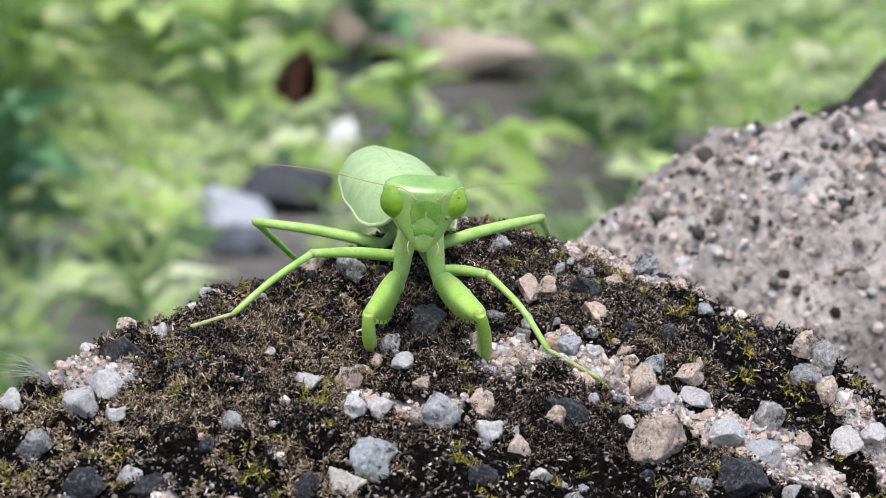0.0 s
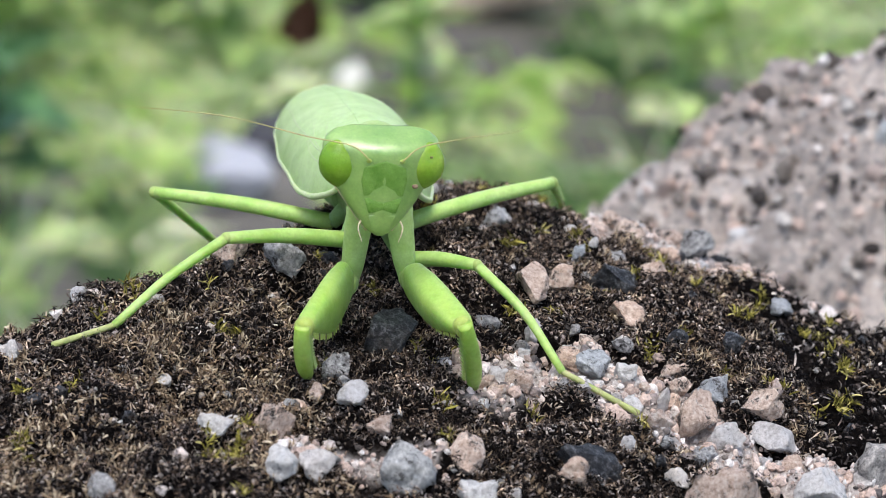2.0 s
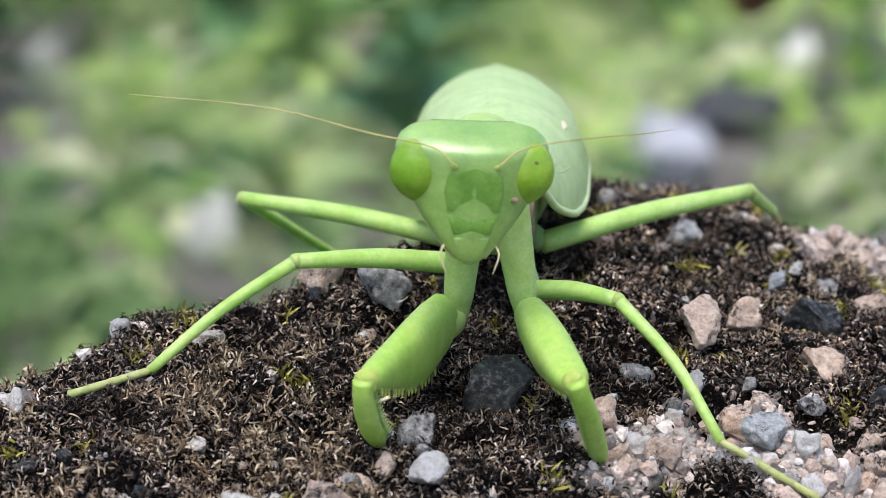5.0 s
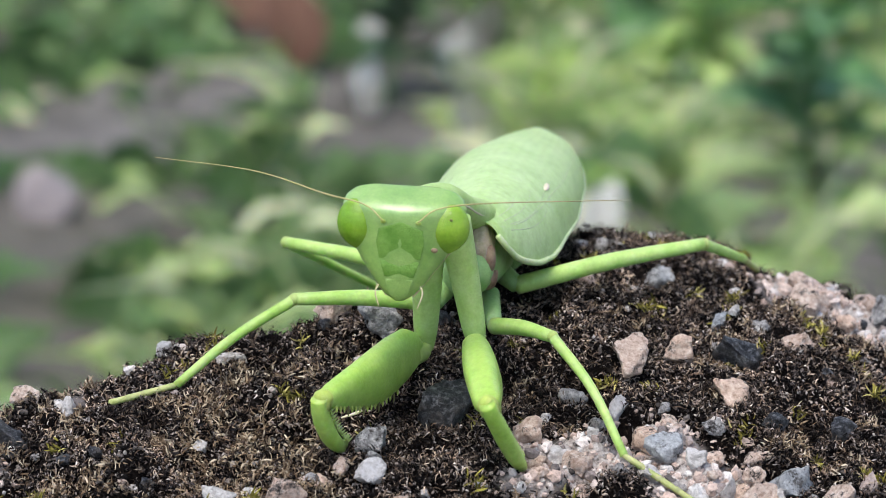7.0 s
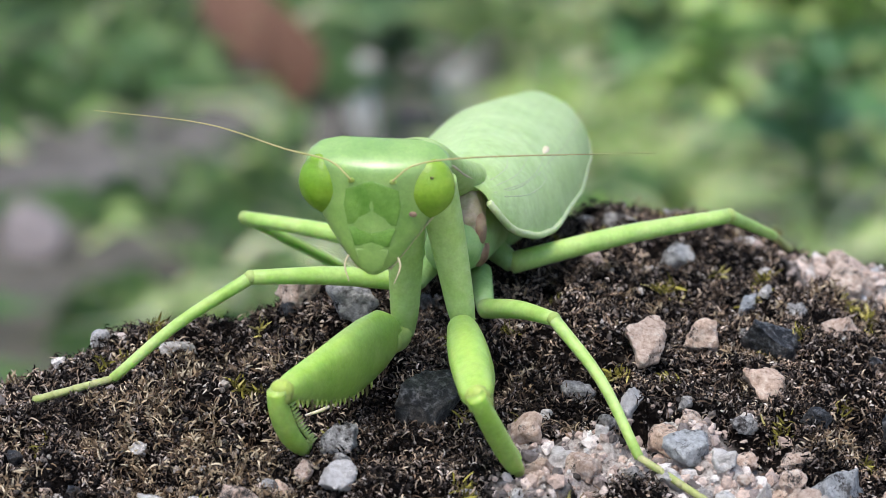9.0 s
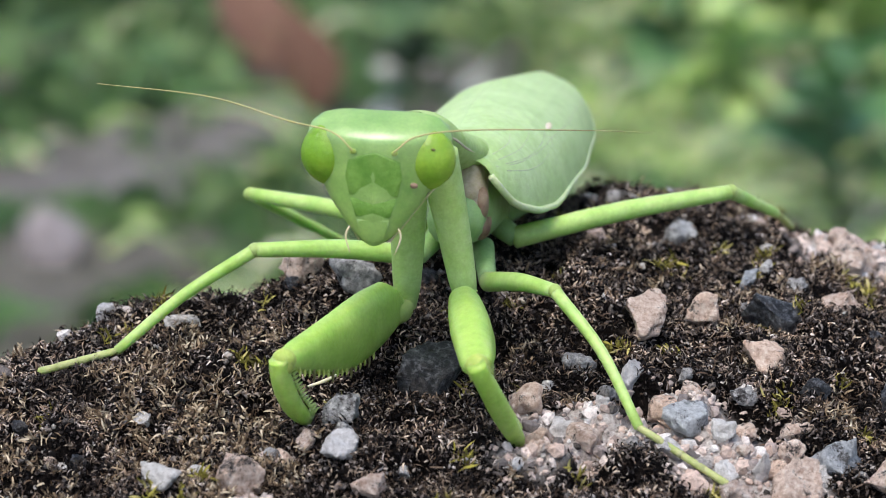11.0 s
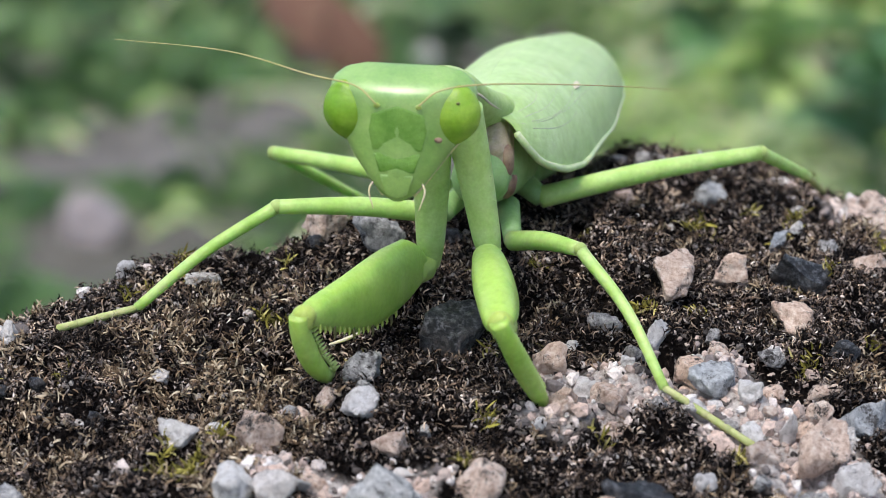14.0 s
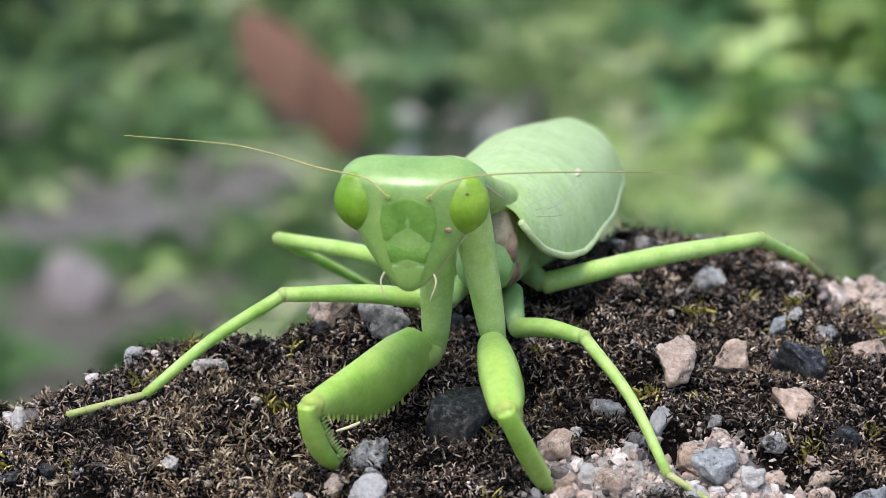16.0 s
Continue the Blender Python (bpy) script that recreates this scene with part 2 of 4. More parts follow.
def lattice_noise(x, y, scale, seed):
    """Smooth value noise on arrays, about -1 to 1."""
    rng = np.random.RandomState(seed)
    g = rng.uniform(-1, 1, (64, 64))
    u, v = x / scale + 31.7, y / scale + 17.3
    i, j = np.floor(u).astype(int), np.floor(v).astype(int)
    a, b = u - i, v - j
    a, b = a * a * (3 - 2 * a), b * b * (3 - 2 * b)
    q = lambda p, r: g[p % 64, r % 64]
    return (q(i, j) * (1 - a) + q(i + 1, j) * a) * (1 - b) + (q(i, j + 1) * (1 - a) + q(i + 1, j + 1) * a) * b


def rim(ang):
    """Distance from (8, -5) at which the top breaks off, by direction in degrees."""
    return np.interp(ang % 360, [0, 33, 50, 66, 86, 105, 120, 133, 143, 155, 168, 187, 205, 270, 320, 340, 360],
                     [47, 45, 41.5, 37, 41, 29, 24, 22, 22.5, 26, 31.5, 48.5, 61, 66, 60, 48, 47])


FEET = ((-19.8, -3.2, -0.6), (-22.0, -4.1, -1.2), (-24.3, -4.9, -1.7), (12.7, -8.2, -1.8), (15.4, -9.5, -2.9), (18.1, -10.7, -4.1), (19.9, 30.4, 0.5), (-7.5, 32.0, -5.0), (-6.5, -11.5, -1.6), (5.9, -10.0, -2.6))


def top_height(x, y, fine=True):
    """Height of the boulder's top in mm: a low dome with a broken rim."""
    x, y = np.asarray(x, float), np.asarray(y, float)
    z = -0.06 - 0.0009 * x + 0.1357 * y - 0.00318 * x * x + 0.00146 * x * y - 0.00335 * y * y - 0.0062 * np.maximum(x - 18, 0) * np.maximum(y + 2, 0) + 0.6 * np.tanh(y / 8)
    r, ang = np.hypot(x - 8, y + 5), np.degrees(np.arctan2(y + 5, x - 8))
    over = np.maximum(r - rim(ang) + 1.5 * lattice_noise(x, y, 6, 9), 0)
    z = z - np.where(over < 6, 0.11 * over ** 2, 1.32 * over - 3.96)
    z = z + 0.35 * lattice_noise(x, y, 9, 3) + 0.95 * lattice_noise(x, y, 3.6, 4)
    if fine:
        z = z + 0.8 * lattice_noise(x, y, 1.7, 5) + 0.3 * lattice_noise(x, y, 0.8, 6) - 1.9 * np.maximum(lattice_noise(x, y, 2.4, 7) - 0.15, 0)
    for fx, fy, fz in FEET:
        z = z + (fz - 0.6 - z) * np.exp(-((x - fx) ** 2 + (y - fy) ** 2) / 4.0)
    return z


def build_boulder():
    cx, cy, seg, rings = 8.0, -5.0, 760, 210
    ang = np.linspace(0, 2 * np.pi, seg, endpoint=False)
    reach = rim(np.degrees(ang)) + 11
    verts = [(cx, cy, float(top_height(cx, cy)))]
    for k in range(1, rings + 1):
        r = reach * k / rings
        x, y = cx + r * np.cos(ang), cy + r * np.sin(ang)
        z = top_height(x, y)
        verts += list(zip(x, y, z))
    x0, y0, z0 = cx + reach * np.cos(ang), cy + reach * np.sin(ang), top_height(cx + reach * np.cos(ang), cy + reach * np.sin(ang))
    down = 26
    for k in range(1, down + 1):
        f = k / down
        r = reach * (1 + 0.6 * math.sin(f * 1.57)) + 3.5 * lattice_noise(ang * 40, f * 60 + 0 * ang, 9, 8)
        verts += list(zip(cx + r * np.cos(ang), cy + r * np.sin(ang), z0 + (-312 - z0) * f ** 1.3))
    tot = rings + down
    tris = [(0, 1 + k, 1 + (k + 1) % seg) for k in range(seg)]
    idx = np.arange(seg)
    nxt = (idx + 1) % seg
    blocks = [np.array(tris)]
    for k in range(tot - 1):
        a, b = 1 + k * seg, 1 + (k + 1) * seg
        blocks.append(np.stack([a + idx, b + idx, b + nxt], 1))
        blocks.append(np.stack([a + idx, b + nxt, a + nxt], 1))
    v = np.array(verts) * 0.001
    v[:, 2] += 0.3
    ob = fast_mesh("boulder", v, np.concatenate(blocks), M_BOULDER, True)
    return tagged(ob, "weathered concrete boulder crusted with dark dry moss and pebbles", "boulder")


boulder = build_boulder()


def stone_mesh(name, seed, cuts=11, sub=2):
    """A broken pebble: a ball cut by flats, with dented faces."""
    rng = random.Random(seed)
    bm = bmesh.new()
    bmesh.ops.create_icosphere(bm, subdivisions=sub + 1, radius=1)
    flats = []
    for _ in range(cuts):
        d = Vector((rng.gauss(0, 1), rng.gauss(0, 1), rng.gauss(0, 1))).normalized()
        flats.append((d, rng.uniform(0.42, 0.8)))
    for v in bm.verts:
        for d, r in flats:
            e = v.co.dot(d) - r
            if e > 0:
                v.co -= d * e * 0.97
        v.co *= 1 + 0.2 * noise.noise(v.co * 1.6 + Vector((seed * 3.1, 0, 0))) + 0.13 * noise.noise(v.co * 4 + Vector((seed * 1.7, 0, 0))) + 0.06 * noise.noise(v.co * 9 + Vector((seed * 2.7, 0, 0)))
    me = bpy.data.meshes.new(name)
    bm.to_mesh(me)
    bm.free()
    me.polygons.foreach_set("use_smooth", [True] * len(me.polygons))
    return me


STONES = {}


def stone(kind, x, y, w, d=None, h=None, turn=0.0, lift=0.25, parent=None, z=None, seed=None):
    """One pebble set in the crust: half buried at x, y mm, its width, depth and height in mm."""
    mat = {"white": M_WHITE, "pink": M_PINK, "grey": M_GREY, "blue": M_BLUE, "dark": M_DARK}[kind]
    s = (int(abs(x * 7 + y * 13)) if seed is None else seed) % 12
    if (kind, s) not in STONES:
        STONES[kind, s] = stone_mesh("pebble", 11 + s + len(kind) * 31, 11, 3)
        STONES[kind, s].materials.append(mat)
    d, h = d or w, h or w * 0.8
    ob = new("pebble", STONES[kind, s])
    zz = float(top_height(x, y)) if z is None else z
    ob.matrix_world = Matrix.Translation(mm(x, y, zz + lift * h)) @ pose(0, 0, 0, turn * 0.4, turn * 0.25, turn) @ Matrix.Diagonal((w * 0.0005, d * 0.0005, h * 0.0005, 1))
    ob.parent = parent or boulder
    return ob


# pebbles that stand out on the crust: kind, place, width and height in mm
def pebbles(*rows):
    for i, (kind, x, y, w, h) in enumerate(rows):
        stone(kind, x, y, 1.2 * w, min(1.1 * w, 1.9 * h), 1.5 * h, (x * 37 + y * 91) % 180, 0.36 if w < 1.6 else (0.22 if h > 2.1 and y > -20 else 0.14))


pebbles(
    ("white", -22.2, 3.2, 1.4, 0.9),
    ("white", -27.4, -5.1, 1.5, 1.2),
    ("white", -16.9, 1.3, 2.8, 0.6),
    ("pink", -10.4, 7.6, 2.5, 2.2),
    ("grey", -6.6, 5.6, 3.6, 2.0),
    ("white", -16.4, -10.3, 1.0, 1.0),
    ("pink", -6.1, -13.8, 1.4, 1.2),
    ("grey", -7.9, -14.7, 2.0, 1.4),
    ("white", -11.9, -15.5, 1.8, 1.4),
    ("white", -3.5, -15.4, 1.9, 2.3),
    ("pink", -1.6, -16.7, 2.0, 1.4),
    ("grey", -4.3, -11.0, 2.4, 1.7),
    ("grey", -2.2, -10.7, 1.2, 1.1),
    ("dark", 0.1, -5.3, 4.4, 4.1),
    ("pink", 9.3, -8.7, 2.6, 1.7),
    ("pink", 6.9, -8.9, 2.1, 1.1),
    ("blue", 4.3, -5.1, 1.9, 1.7),
    ("pink", 5.9, -6.3, 2.2, 1.9),
    ("white", 6.7, -3.6, 1.0, 0.8))
pebbles(
    ("grey", 8.3, -0.6, 2.1, 1.5),
    ("white", 11.6, -2.0, 1.8, 1.4),
    ("grey", 14.8, -1.2, 0.8, 0.8),
    ("pink", 12.1, 2.6, 2.6, 3.2),
    ("pink", 15.6, 7.5, 2.7, 1.6),
    ("dark", 19.7, 7.7, 3.6, 2.2),
    ("pink", 19.5, 1.4, 2.9, 1.9),
    ("blue", 17.9, 13.5, 1.2, 1.5),
    ("white", 19.0, 12.8, 0.8, 0.8),
    ("grey", 20.9, 13.1, 1.5, 1.2),
    ("blue", 12.5, 22.3, 3.2, 1.5),
    ("white", 11.1, 36.0, 2.2, 0.8),
    ("pink", 23.8, 21.8, 3.4, 2.4),
    ("pink", 23.2, 26.9, 1.9, 1.5),
    ("pink", 23.9, 12.1, 2.4, 1.5),
    ("pink", 13.8, -4.7, 2.8, 2.0),
    ("blue", 15.6, -5.9, 3.1, 1.9),
    ("pink", 20.6, -8.6, 2.0, 1.5),
    ("white", 20.1, -10.0, 1.0, 1.8))
pebbles(
    ("white", 22.9, -9.5, 2.3, 1.3),
    ("pink", 21.8, -7.9, 1.7, 1.6),
    ("white", 17.5, -7.4, 2.0, 1.2),
    ("white", 18.0, -9.3, 1.6, 1.1),
    ("white", 14.6, -8.5, 1.7, 1.2),
    ("pink", 18.7, -5.1, 1.3, 1.0),
    ("grey", 16.4, -9.4, 1.3, 0.9),
    ("white", -35.6, -17.7, 3.9, 2.4),
    ("white", -33.5, -15.3, 3.4, 2.5),
    ("dark", -31.8, -9.3, 4.8, 2.7),
    ("white", -28.0, -4.5, 1.5, 1.1),
    ("white", -36.7, -3.8, 1.8, 0.9),
    ("white", -34.1, -3.5, 2.3, 1.1),
    ("pink", -30.7, -3.3, 2.7, 1.2),
    ("white", -42.9, -14.3, 2.5, 1.7),
    ("white", -9.2, -22.9, 3.1, 2.0),
    ("white", -6.7, -23.0, 2.8, 1.9),
    ("blue", -1.1, -23.2, 3.8, 2.9),
    ("pink", 3.7, -20.0, 3.5, 2.5))
pebbles(
    ("white", 3.9, -23.5, 3.3, 1.9),
    ("pink", 11.2, -22.8, 2.2, 1.6),
    ("white", 15.8, -17.3, 1.5, 1.2),
    ("pink", 6.6, -26.4, 2.2, 2.4),
    ("dark", 12.6, -19.6, 5.7, 2.6),
    ("pink", 21.7, -24.1, 5.7, 4.4),
    ("white", 30.1, -18.7, 3.4, 3.4),
    ("grey", 35.4, -15.1, 3.9, 3.4),
    ("pink", 22.0, -11.4, 3.5, 2.8),
    ("white", 23.7, -13.7, 3.2, 1.9),
    ("pink", 27.4, -9.5, 3.0, 2.3),
    ("white", 28.8, -11.2, 3.7, 2.1),
    ("blue", 24.5, -7.6, 2.9, 2.4),
    ("pink", 42.9, 2.7, 2.5, 3.6),
    ("grey", 45.5, 3.2, 3.1, 4.1),
    ("pink", 44.6, -3.8, 3.7, 2.9),
    ("blue", 34.4, 12.3, 2.0, 1.1),
    ("dark", 29.7, -26.5, 5.1, 3.2),
    ("white", 35.1, -25.4, 2.3, 2.3))
pebbles(
    ("blue", -8.7, -31.8, 5.2, 3.1),
    ("white", -11.6, -33.3, 3.8, 2.6),
    ("dark", -14.9, -33.8, 2.7, 2.1),
    ("dark", -36.3, -31.3, 4.4, 3.2),
    ("dark", 2.7, -32.0, 3.4, 2.5),
    ("grey", -21.6, -24.9, 2.2, 1.8),
    ("white", -13.8, -18.3, 2.4, 1.5),
    ("pink", -9.1, -16.6, 3.4, 2.3),
    ("pink", -7.6, -14.2, 1.7, 1.3),
    ("white", 44.3, -14.2, 3.6, 2.1),
    ("pink", 39.3, -14.2, 2.6, 2.0),
    ("white", 48.3, -10.6, 2.4, 2.8),
    ("grey", -40.6, -23.5, 3.9, 2.0),
    ("dark", -30.2, -31.5, 3.8, 2.5),
    ("grey", 25.5, -26.6, 2.5, 1.9),
    ("pink", 21.8, -5.3, 3.0, 1.2),
    ("white", -32.9, -20.3, 2.5, 1.3))


# ---- second boulder and a dark rock behind ----
def build_rock(name, centre, radii, seed, material, label, rough=0.12, sub=6, power=4.0):
    bm = bmesh.new()
    bmesh.ops.create_icosphere(bm, subdivisions=sub, radius=1)
    off = Vector((seed * 7.3, seed * 1.9, 0))
    for v in bm.verts:
        n = v.co.normalized()
        k = (abs(n.x) ** power + abs(n.y) ** power + abs(n.z) ** power) ** (-1 / power)
        k *= 1 + rough * noise.fractal(n * 1.6 + off, 1.0, 2.0, 4) + rough * 0.7 * noise.noise(n * 6 + off) + rough * 0.6 * noise.noise(n * 13 + off) + rough * 0.45 * noise.noise(n * 31 + off)
        v.co = Vector((n.x * radii[0], n.y * radii[1], n.z * radii[2])) * k + Vector(centre)
        v.co.z = max(v.co.z, -0.012)
    me = bpy.data.meshes.new(name)
    bm.to_mesh(me)
    bm.free()
    me.materials.append(material)
    me.polygons.foreach_set("use_smooth", [True] * len(me.polygons))
    return tagged(new(name, me), label, "boulder")


def mat_speckled(name, cols):
    m = Mat(name, 0.95)
    c = m.coords()
    g = m.noise(520, 7, 0.85, c)
    chips = m.ramp(g, [(0.38, cols[0]), (0.44, cols[1]), (0.49, cols[2]), (0.55, cols[3]), (0.62, cols[4])])
    grime = m.ramp(m.noise(70, 5, 0.7, c), [(0.44, (1, 1, 1)), (0.62, (0.42, 0.42, 0.43))])
    m.color(m.mix(1.0, chips, grime, "MULTIPLY"))
    m.bump(m.noise(600, 6, 0.75, c), 1.0, 0.002)
    return m.m


M_SPECK = mat_speckled("speckled_concrete", ((0.2, 0.2, 0.2), (0.52, 0.48, 0.46), (0.74, 0.64, 0.58), (0.84, 0.74, 0.67), (0.9, 0.87, 0.85)))
M_SPECKDARK = mat_speckled("dark_rock", ((0.02, 0.02, 0.02), (0.06, 0.055, 0.05), (0.1, 0.09, 0.085), (0.16, 0.15, 0.14), (0.24, 0.22, 0.2)))
boulder_two = build_rock("boulder", (0.115, 0.098, 0.165), (0.086, 0.04, 0.131), 2, M_SPECK, "pale speckled concrete boulder with grey and pink chips", 0.05, 7)
dark_rock = build_rock("rock", (0.168, 0.26, 0.13), (0.062, 0.05, 0.155), 5, M_SPECKDARK, "dark brown weathered rock behind the pale boulder", 0.1, 5, 2.6)


# ---- ground ----
def mat_ground():
    m = Mat("garden_soil", 0.95)
    c = m.coords()
    big = m.ramp(m.noise(2.2, 4, 0.6, c), [(0.35, (0.11, 0.105, 0.075)), (0.5, (0.165, 0.155, 0.14)), (0.62, (0.25, 0.235, 0.22))])
    fine = m.ramp(m.noise(40, 4, 0.7, c), [(0.3, (0.45, 0.45, 0.45)), (0.7, (1.1, 1.1, 1.1))])
    m.color(m.mix(1.0, big, fine, "MULTIPLY"))
    m.bump(m.noise(60, 4, 0.7, c), 0.8, 0.01)
    return m.m


bm = bmesh.new()
bmesh.ops.create_grid(bm, x_segments=40, y_segments=40, size=60)
ground = part("ground", bm, mat_ground(), None)
tagged(ground, "bare grey-brown soil with patches of low weeds", "ground", kind="structure")


# ---- the mantis ----
mantis = thing("praying_mantis", (0, -0.004, 0.3), "bright green praying mantis standing on the mossy boulder", "insect")


def limb(name, pts, radii, material, parent, flat=1.0, up=(0, 0, 1), n=14, label="", steps=5, box=1.0):
    bm = bmesh.new()
    tube(bm, pts, radii, n, flat, up, steps, True, box)
    return part(name, bm, material, parent, label)


def build_body():
    # slender fore-thorax from the neck to the wing bases, widest above the grasping legs
    limb("pronotum", [(-2.2, -6.6, 13.6), (-1.8, -4.4, 14.2), (-1.2, -1.5, 13.7), (-0.5, 2.0, 12.2), (0.1, 6.0, 10.6), (0.2, 9.0, 9.6)], [1.0, 1.6, 1.7, 1.5, 1.7, 2.1], M_COXA, mantis, 0.75, steps=6, n=20)
    pro = mantis.children[-1]
    bm = bmesh.new()
    tube(bm, [(-0.3, -4.6, 14.0), (0.45, -1.5, 13.4), (0.95, 2.0, 11.9), (1.75, 6.0, 10.4), (2.2, 8.0, 9.7)], [0.06, 0.09, 0.09, 0.09, 0.06], 8, steps=5)
    part("rim", bm, M_CREAM, pro, "cream edge of the fore-thorax")
    limb("hind_thorax", [(0.1, 2.5, 7.2), (0.2, 7.0, 6.8), (0.3, 13.5, 6.2)], [1.7, 2.2, 2.4], M_BELLY, mantis, 1.0, label="dull green body between the leg bases")
    th = mantis.children[-1]
    for label, mat, at, radii in (("wrinkled brownish-pink membrane of the flank", M_ROSE, (1.0, 4.6, 8.0), (1.0, 2.1, 2.2)), ("brown fold of the flank", M_PLEURA, (1.5, 4.4, 6.6), (0.7, 1.1, 0.9)), ("brown fold of the flank", M_PLEURA, (1.6, 3.6, 8.2), (0.5, 0.7, 1.0))):
        bm = bmesh.new()
        ball(bm, at, radii, None, 40, 28)
        for v in bm.verts:
            v.co += (v.co - Vector(at) * 0.001) * (0.16 * noise.noise(v.co * 1500) + 0.22 * noise.noise(v.co * 620))
        part("flank", bm, mat, th, label)
    limb("abdomen", [(0.3, 12.0, 5.8), (0.5, 20.0, 5.4), (0.8, 29.0, 5.2), (1.0, 37.0, 5.6), (1.1, 40.0, 6.0)], [2.6, 3.6, 3.8, 2.6, 0.8], M_BELLY, mantis, 0.7)


def wing_point(s, u, lift=0.0):
    """A place on the folded wings: s from the base to the tip, u across from -1 to 1."""
    y = 3.8 + 39.2 * s
    w = float(np.interp(s, [0, 0.05, 0.12, 0.25, 0.45, 0.7, 0.85, 0.95, 1.0], [2.1, 3.5, 4.6, 5.5, 5.9, 5.4, 4.6, 3.5, 2.0]))
    zr = float(np.interp(s, [0, 0.1, 0.3, 0.6, 1.0], [11.0, 11.7, 11.8, 10.8, 7.9]))
    drop = float(np.interp(s, [0, 0.04, 0.1, 0.2, 0.5, 0.8, 1.0], [1.2, 3.4, 5.0, 5.6, 4.9, 3.5, 1.8]))
    a = abs(u)
    x = w * math.sin(a * 1.35) / math.sin(1.35) * (1 if u > 0 else -1)
    return (0.1 + 0.6 * s + x, y, zr - drop * (0.18 * a + 0.82 * a ** 2.2) + lift)


def build_wing(side):
    bm = bmesh.new()
    ns, nu, thick = 36, 96, 0.12
    lo = -0.12
    grid = {}
    for layer in (0, 1):
        for i in range(ns + 1):
            for j in range(nu + 1):
                u = (lo + (1 - lo) * j / nu) * side
                p = wing_point(i / ns, u, (0.05 if side > 0 else 0.0) - thick * layer)
                vein = 0.009 * math.sin(abs(u) * 62 + 2.0 * i / ns) * (1 - layer)
                grid[layer, i, j] = bm.verts.new((p[0] * 0.001, p[1] * 0.001, (p[2] + vein) * 0.001))
    for layer in (0, 1):
        for i in range(ns):
            for j in range(nu):
                bm.faces.new([grid[layer, a, b] for a, b in ((i, j), (i + 1, j), (i + 1, j + 1), (i, j + 1))])
    for i in range(ns):
        for j in (0, nu):
            bm.faces.new([grid[0, i, j], grid[0, i + 1, j], grid[1, i + 1, j], grid[1, i, j]])
    for j in range(nu):
        for i in (0, ns):
            bm.faces.new([grid[0, i, j], grid[0, i, j + 1], grid[1, i, j + 1], grid[1, i, j]])
    w = part("wing", bm, M_WING, mantis, "pale green leaf-like folded wing with fine veins")
    bm = bmesh.new()
    tube(bm, [wing_point(s, side, 0.0) for s in np.linspace(0.0, 1, 26)], list(np.interp(np.linspace(0, 1, 26), [0, 0.1, 0.4, 1], [0.24, 0.24, 0.13, 0.07])), 8, steps=2)
    part("edge", bm, M_WINGEDGE, w, "pale cream rim of the wing")
    bm = bmesh.new()
    tube(bm, [wing_point(s, side * (0.6 + 0.1 * s), 0.02) for s in np.linspace(0.03, 0.97, 22)], [0.035] * 22, 8, steps=2)
    part("vein", bm, M_WINGEDGE, w, "raised main vein")
    for a0, a1, b0, b1 in ((0.05, 0.5, 0.3, 0.38), (0.06, 0.58, 0.36, 0.5), (0.05, 0.66, 0.3, 0.64), (0.05, 0.4, 0.2, 0.28)):
        bm = bmesh.new()
        tube(bm, [wing_point(a0 + (b0 - a0) * f, side * (a1 + (b1 - a1) * f + 0.06 * math.sin(f * 3.1)), 0.03) for f in np.linspace(0, 1, 9)], [0.035, 0.03, 0.015], 6, steps=2)
        part("vein", bm, M_WINGEDGE, w, "yellow-green vein near the wing base")
    if side > 0:
        bm = bmesh.new()
        p = wing_point(0.33, 0.55, 0.08)
        ball(bm, p, (0.26, 1.0, 0.1), Matrix.Rotation(0.3, 3, "Y"), 14, 8)
        part("spot", bm, M_CREAM, w, "small cream spot on the wing")
    return w


def walking_leg(base, hip, knee, ankle, foot, r, bend=0.0):
    """Coxa, femur, tibia and tarsus of a walking leg."""
    limb("coxa", [base, hip], [1.2 * r, 0.95 * r], M_BELLY, mantis, steps=3)
    mid = [(hip[i] + knee[i]) / 2 + (0.25 if i == 2 else 0) for i in range(3)]
    fem = limb("femur", [hip, mid, knee], [1.05 * r, 0.95 * r, 0.72 * r], M_GREEN, mantis)
    bm = bmesh.new()
    ball(bm, knee, (0.74 * r, 0.74 * r, 0.74 * r), None, 14, 10)
    part("knee", bm, M_PALE, fem, "yellowish knee joint")
    out = 1 if knee[0] > 0 else -1
    q = [(knee[i] + ankle[i]) / 2 + (0.35 * out * bend, 0, 0.6 * bend)[i] for i in range(3)]
    tib = limb("tibia", [knee, q, ankle], [0.66 * r, 0.58 * r, 0.5 * r], M_GREEN, mantis)
    d = [foot[i] - ankle[i] for i in range(3)]
    bm = bmesh.new()
    for k in range(4):
        a, b = k / 4, (k + 0.98) / 4
        tube(bm, [[ankle[i] + d[i] * a for i in range(3)], [ankle[i] + d[i] * b for i in range(3)]], [0.36 * r, 0.4 * r], 10, steps=3)
    part("tarsus", bm, M_TARSUS, tib, "jointed pale foot")


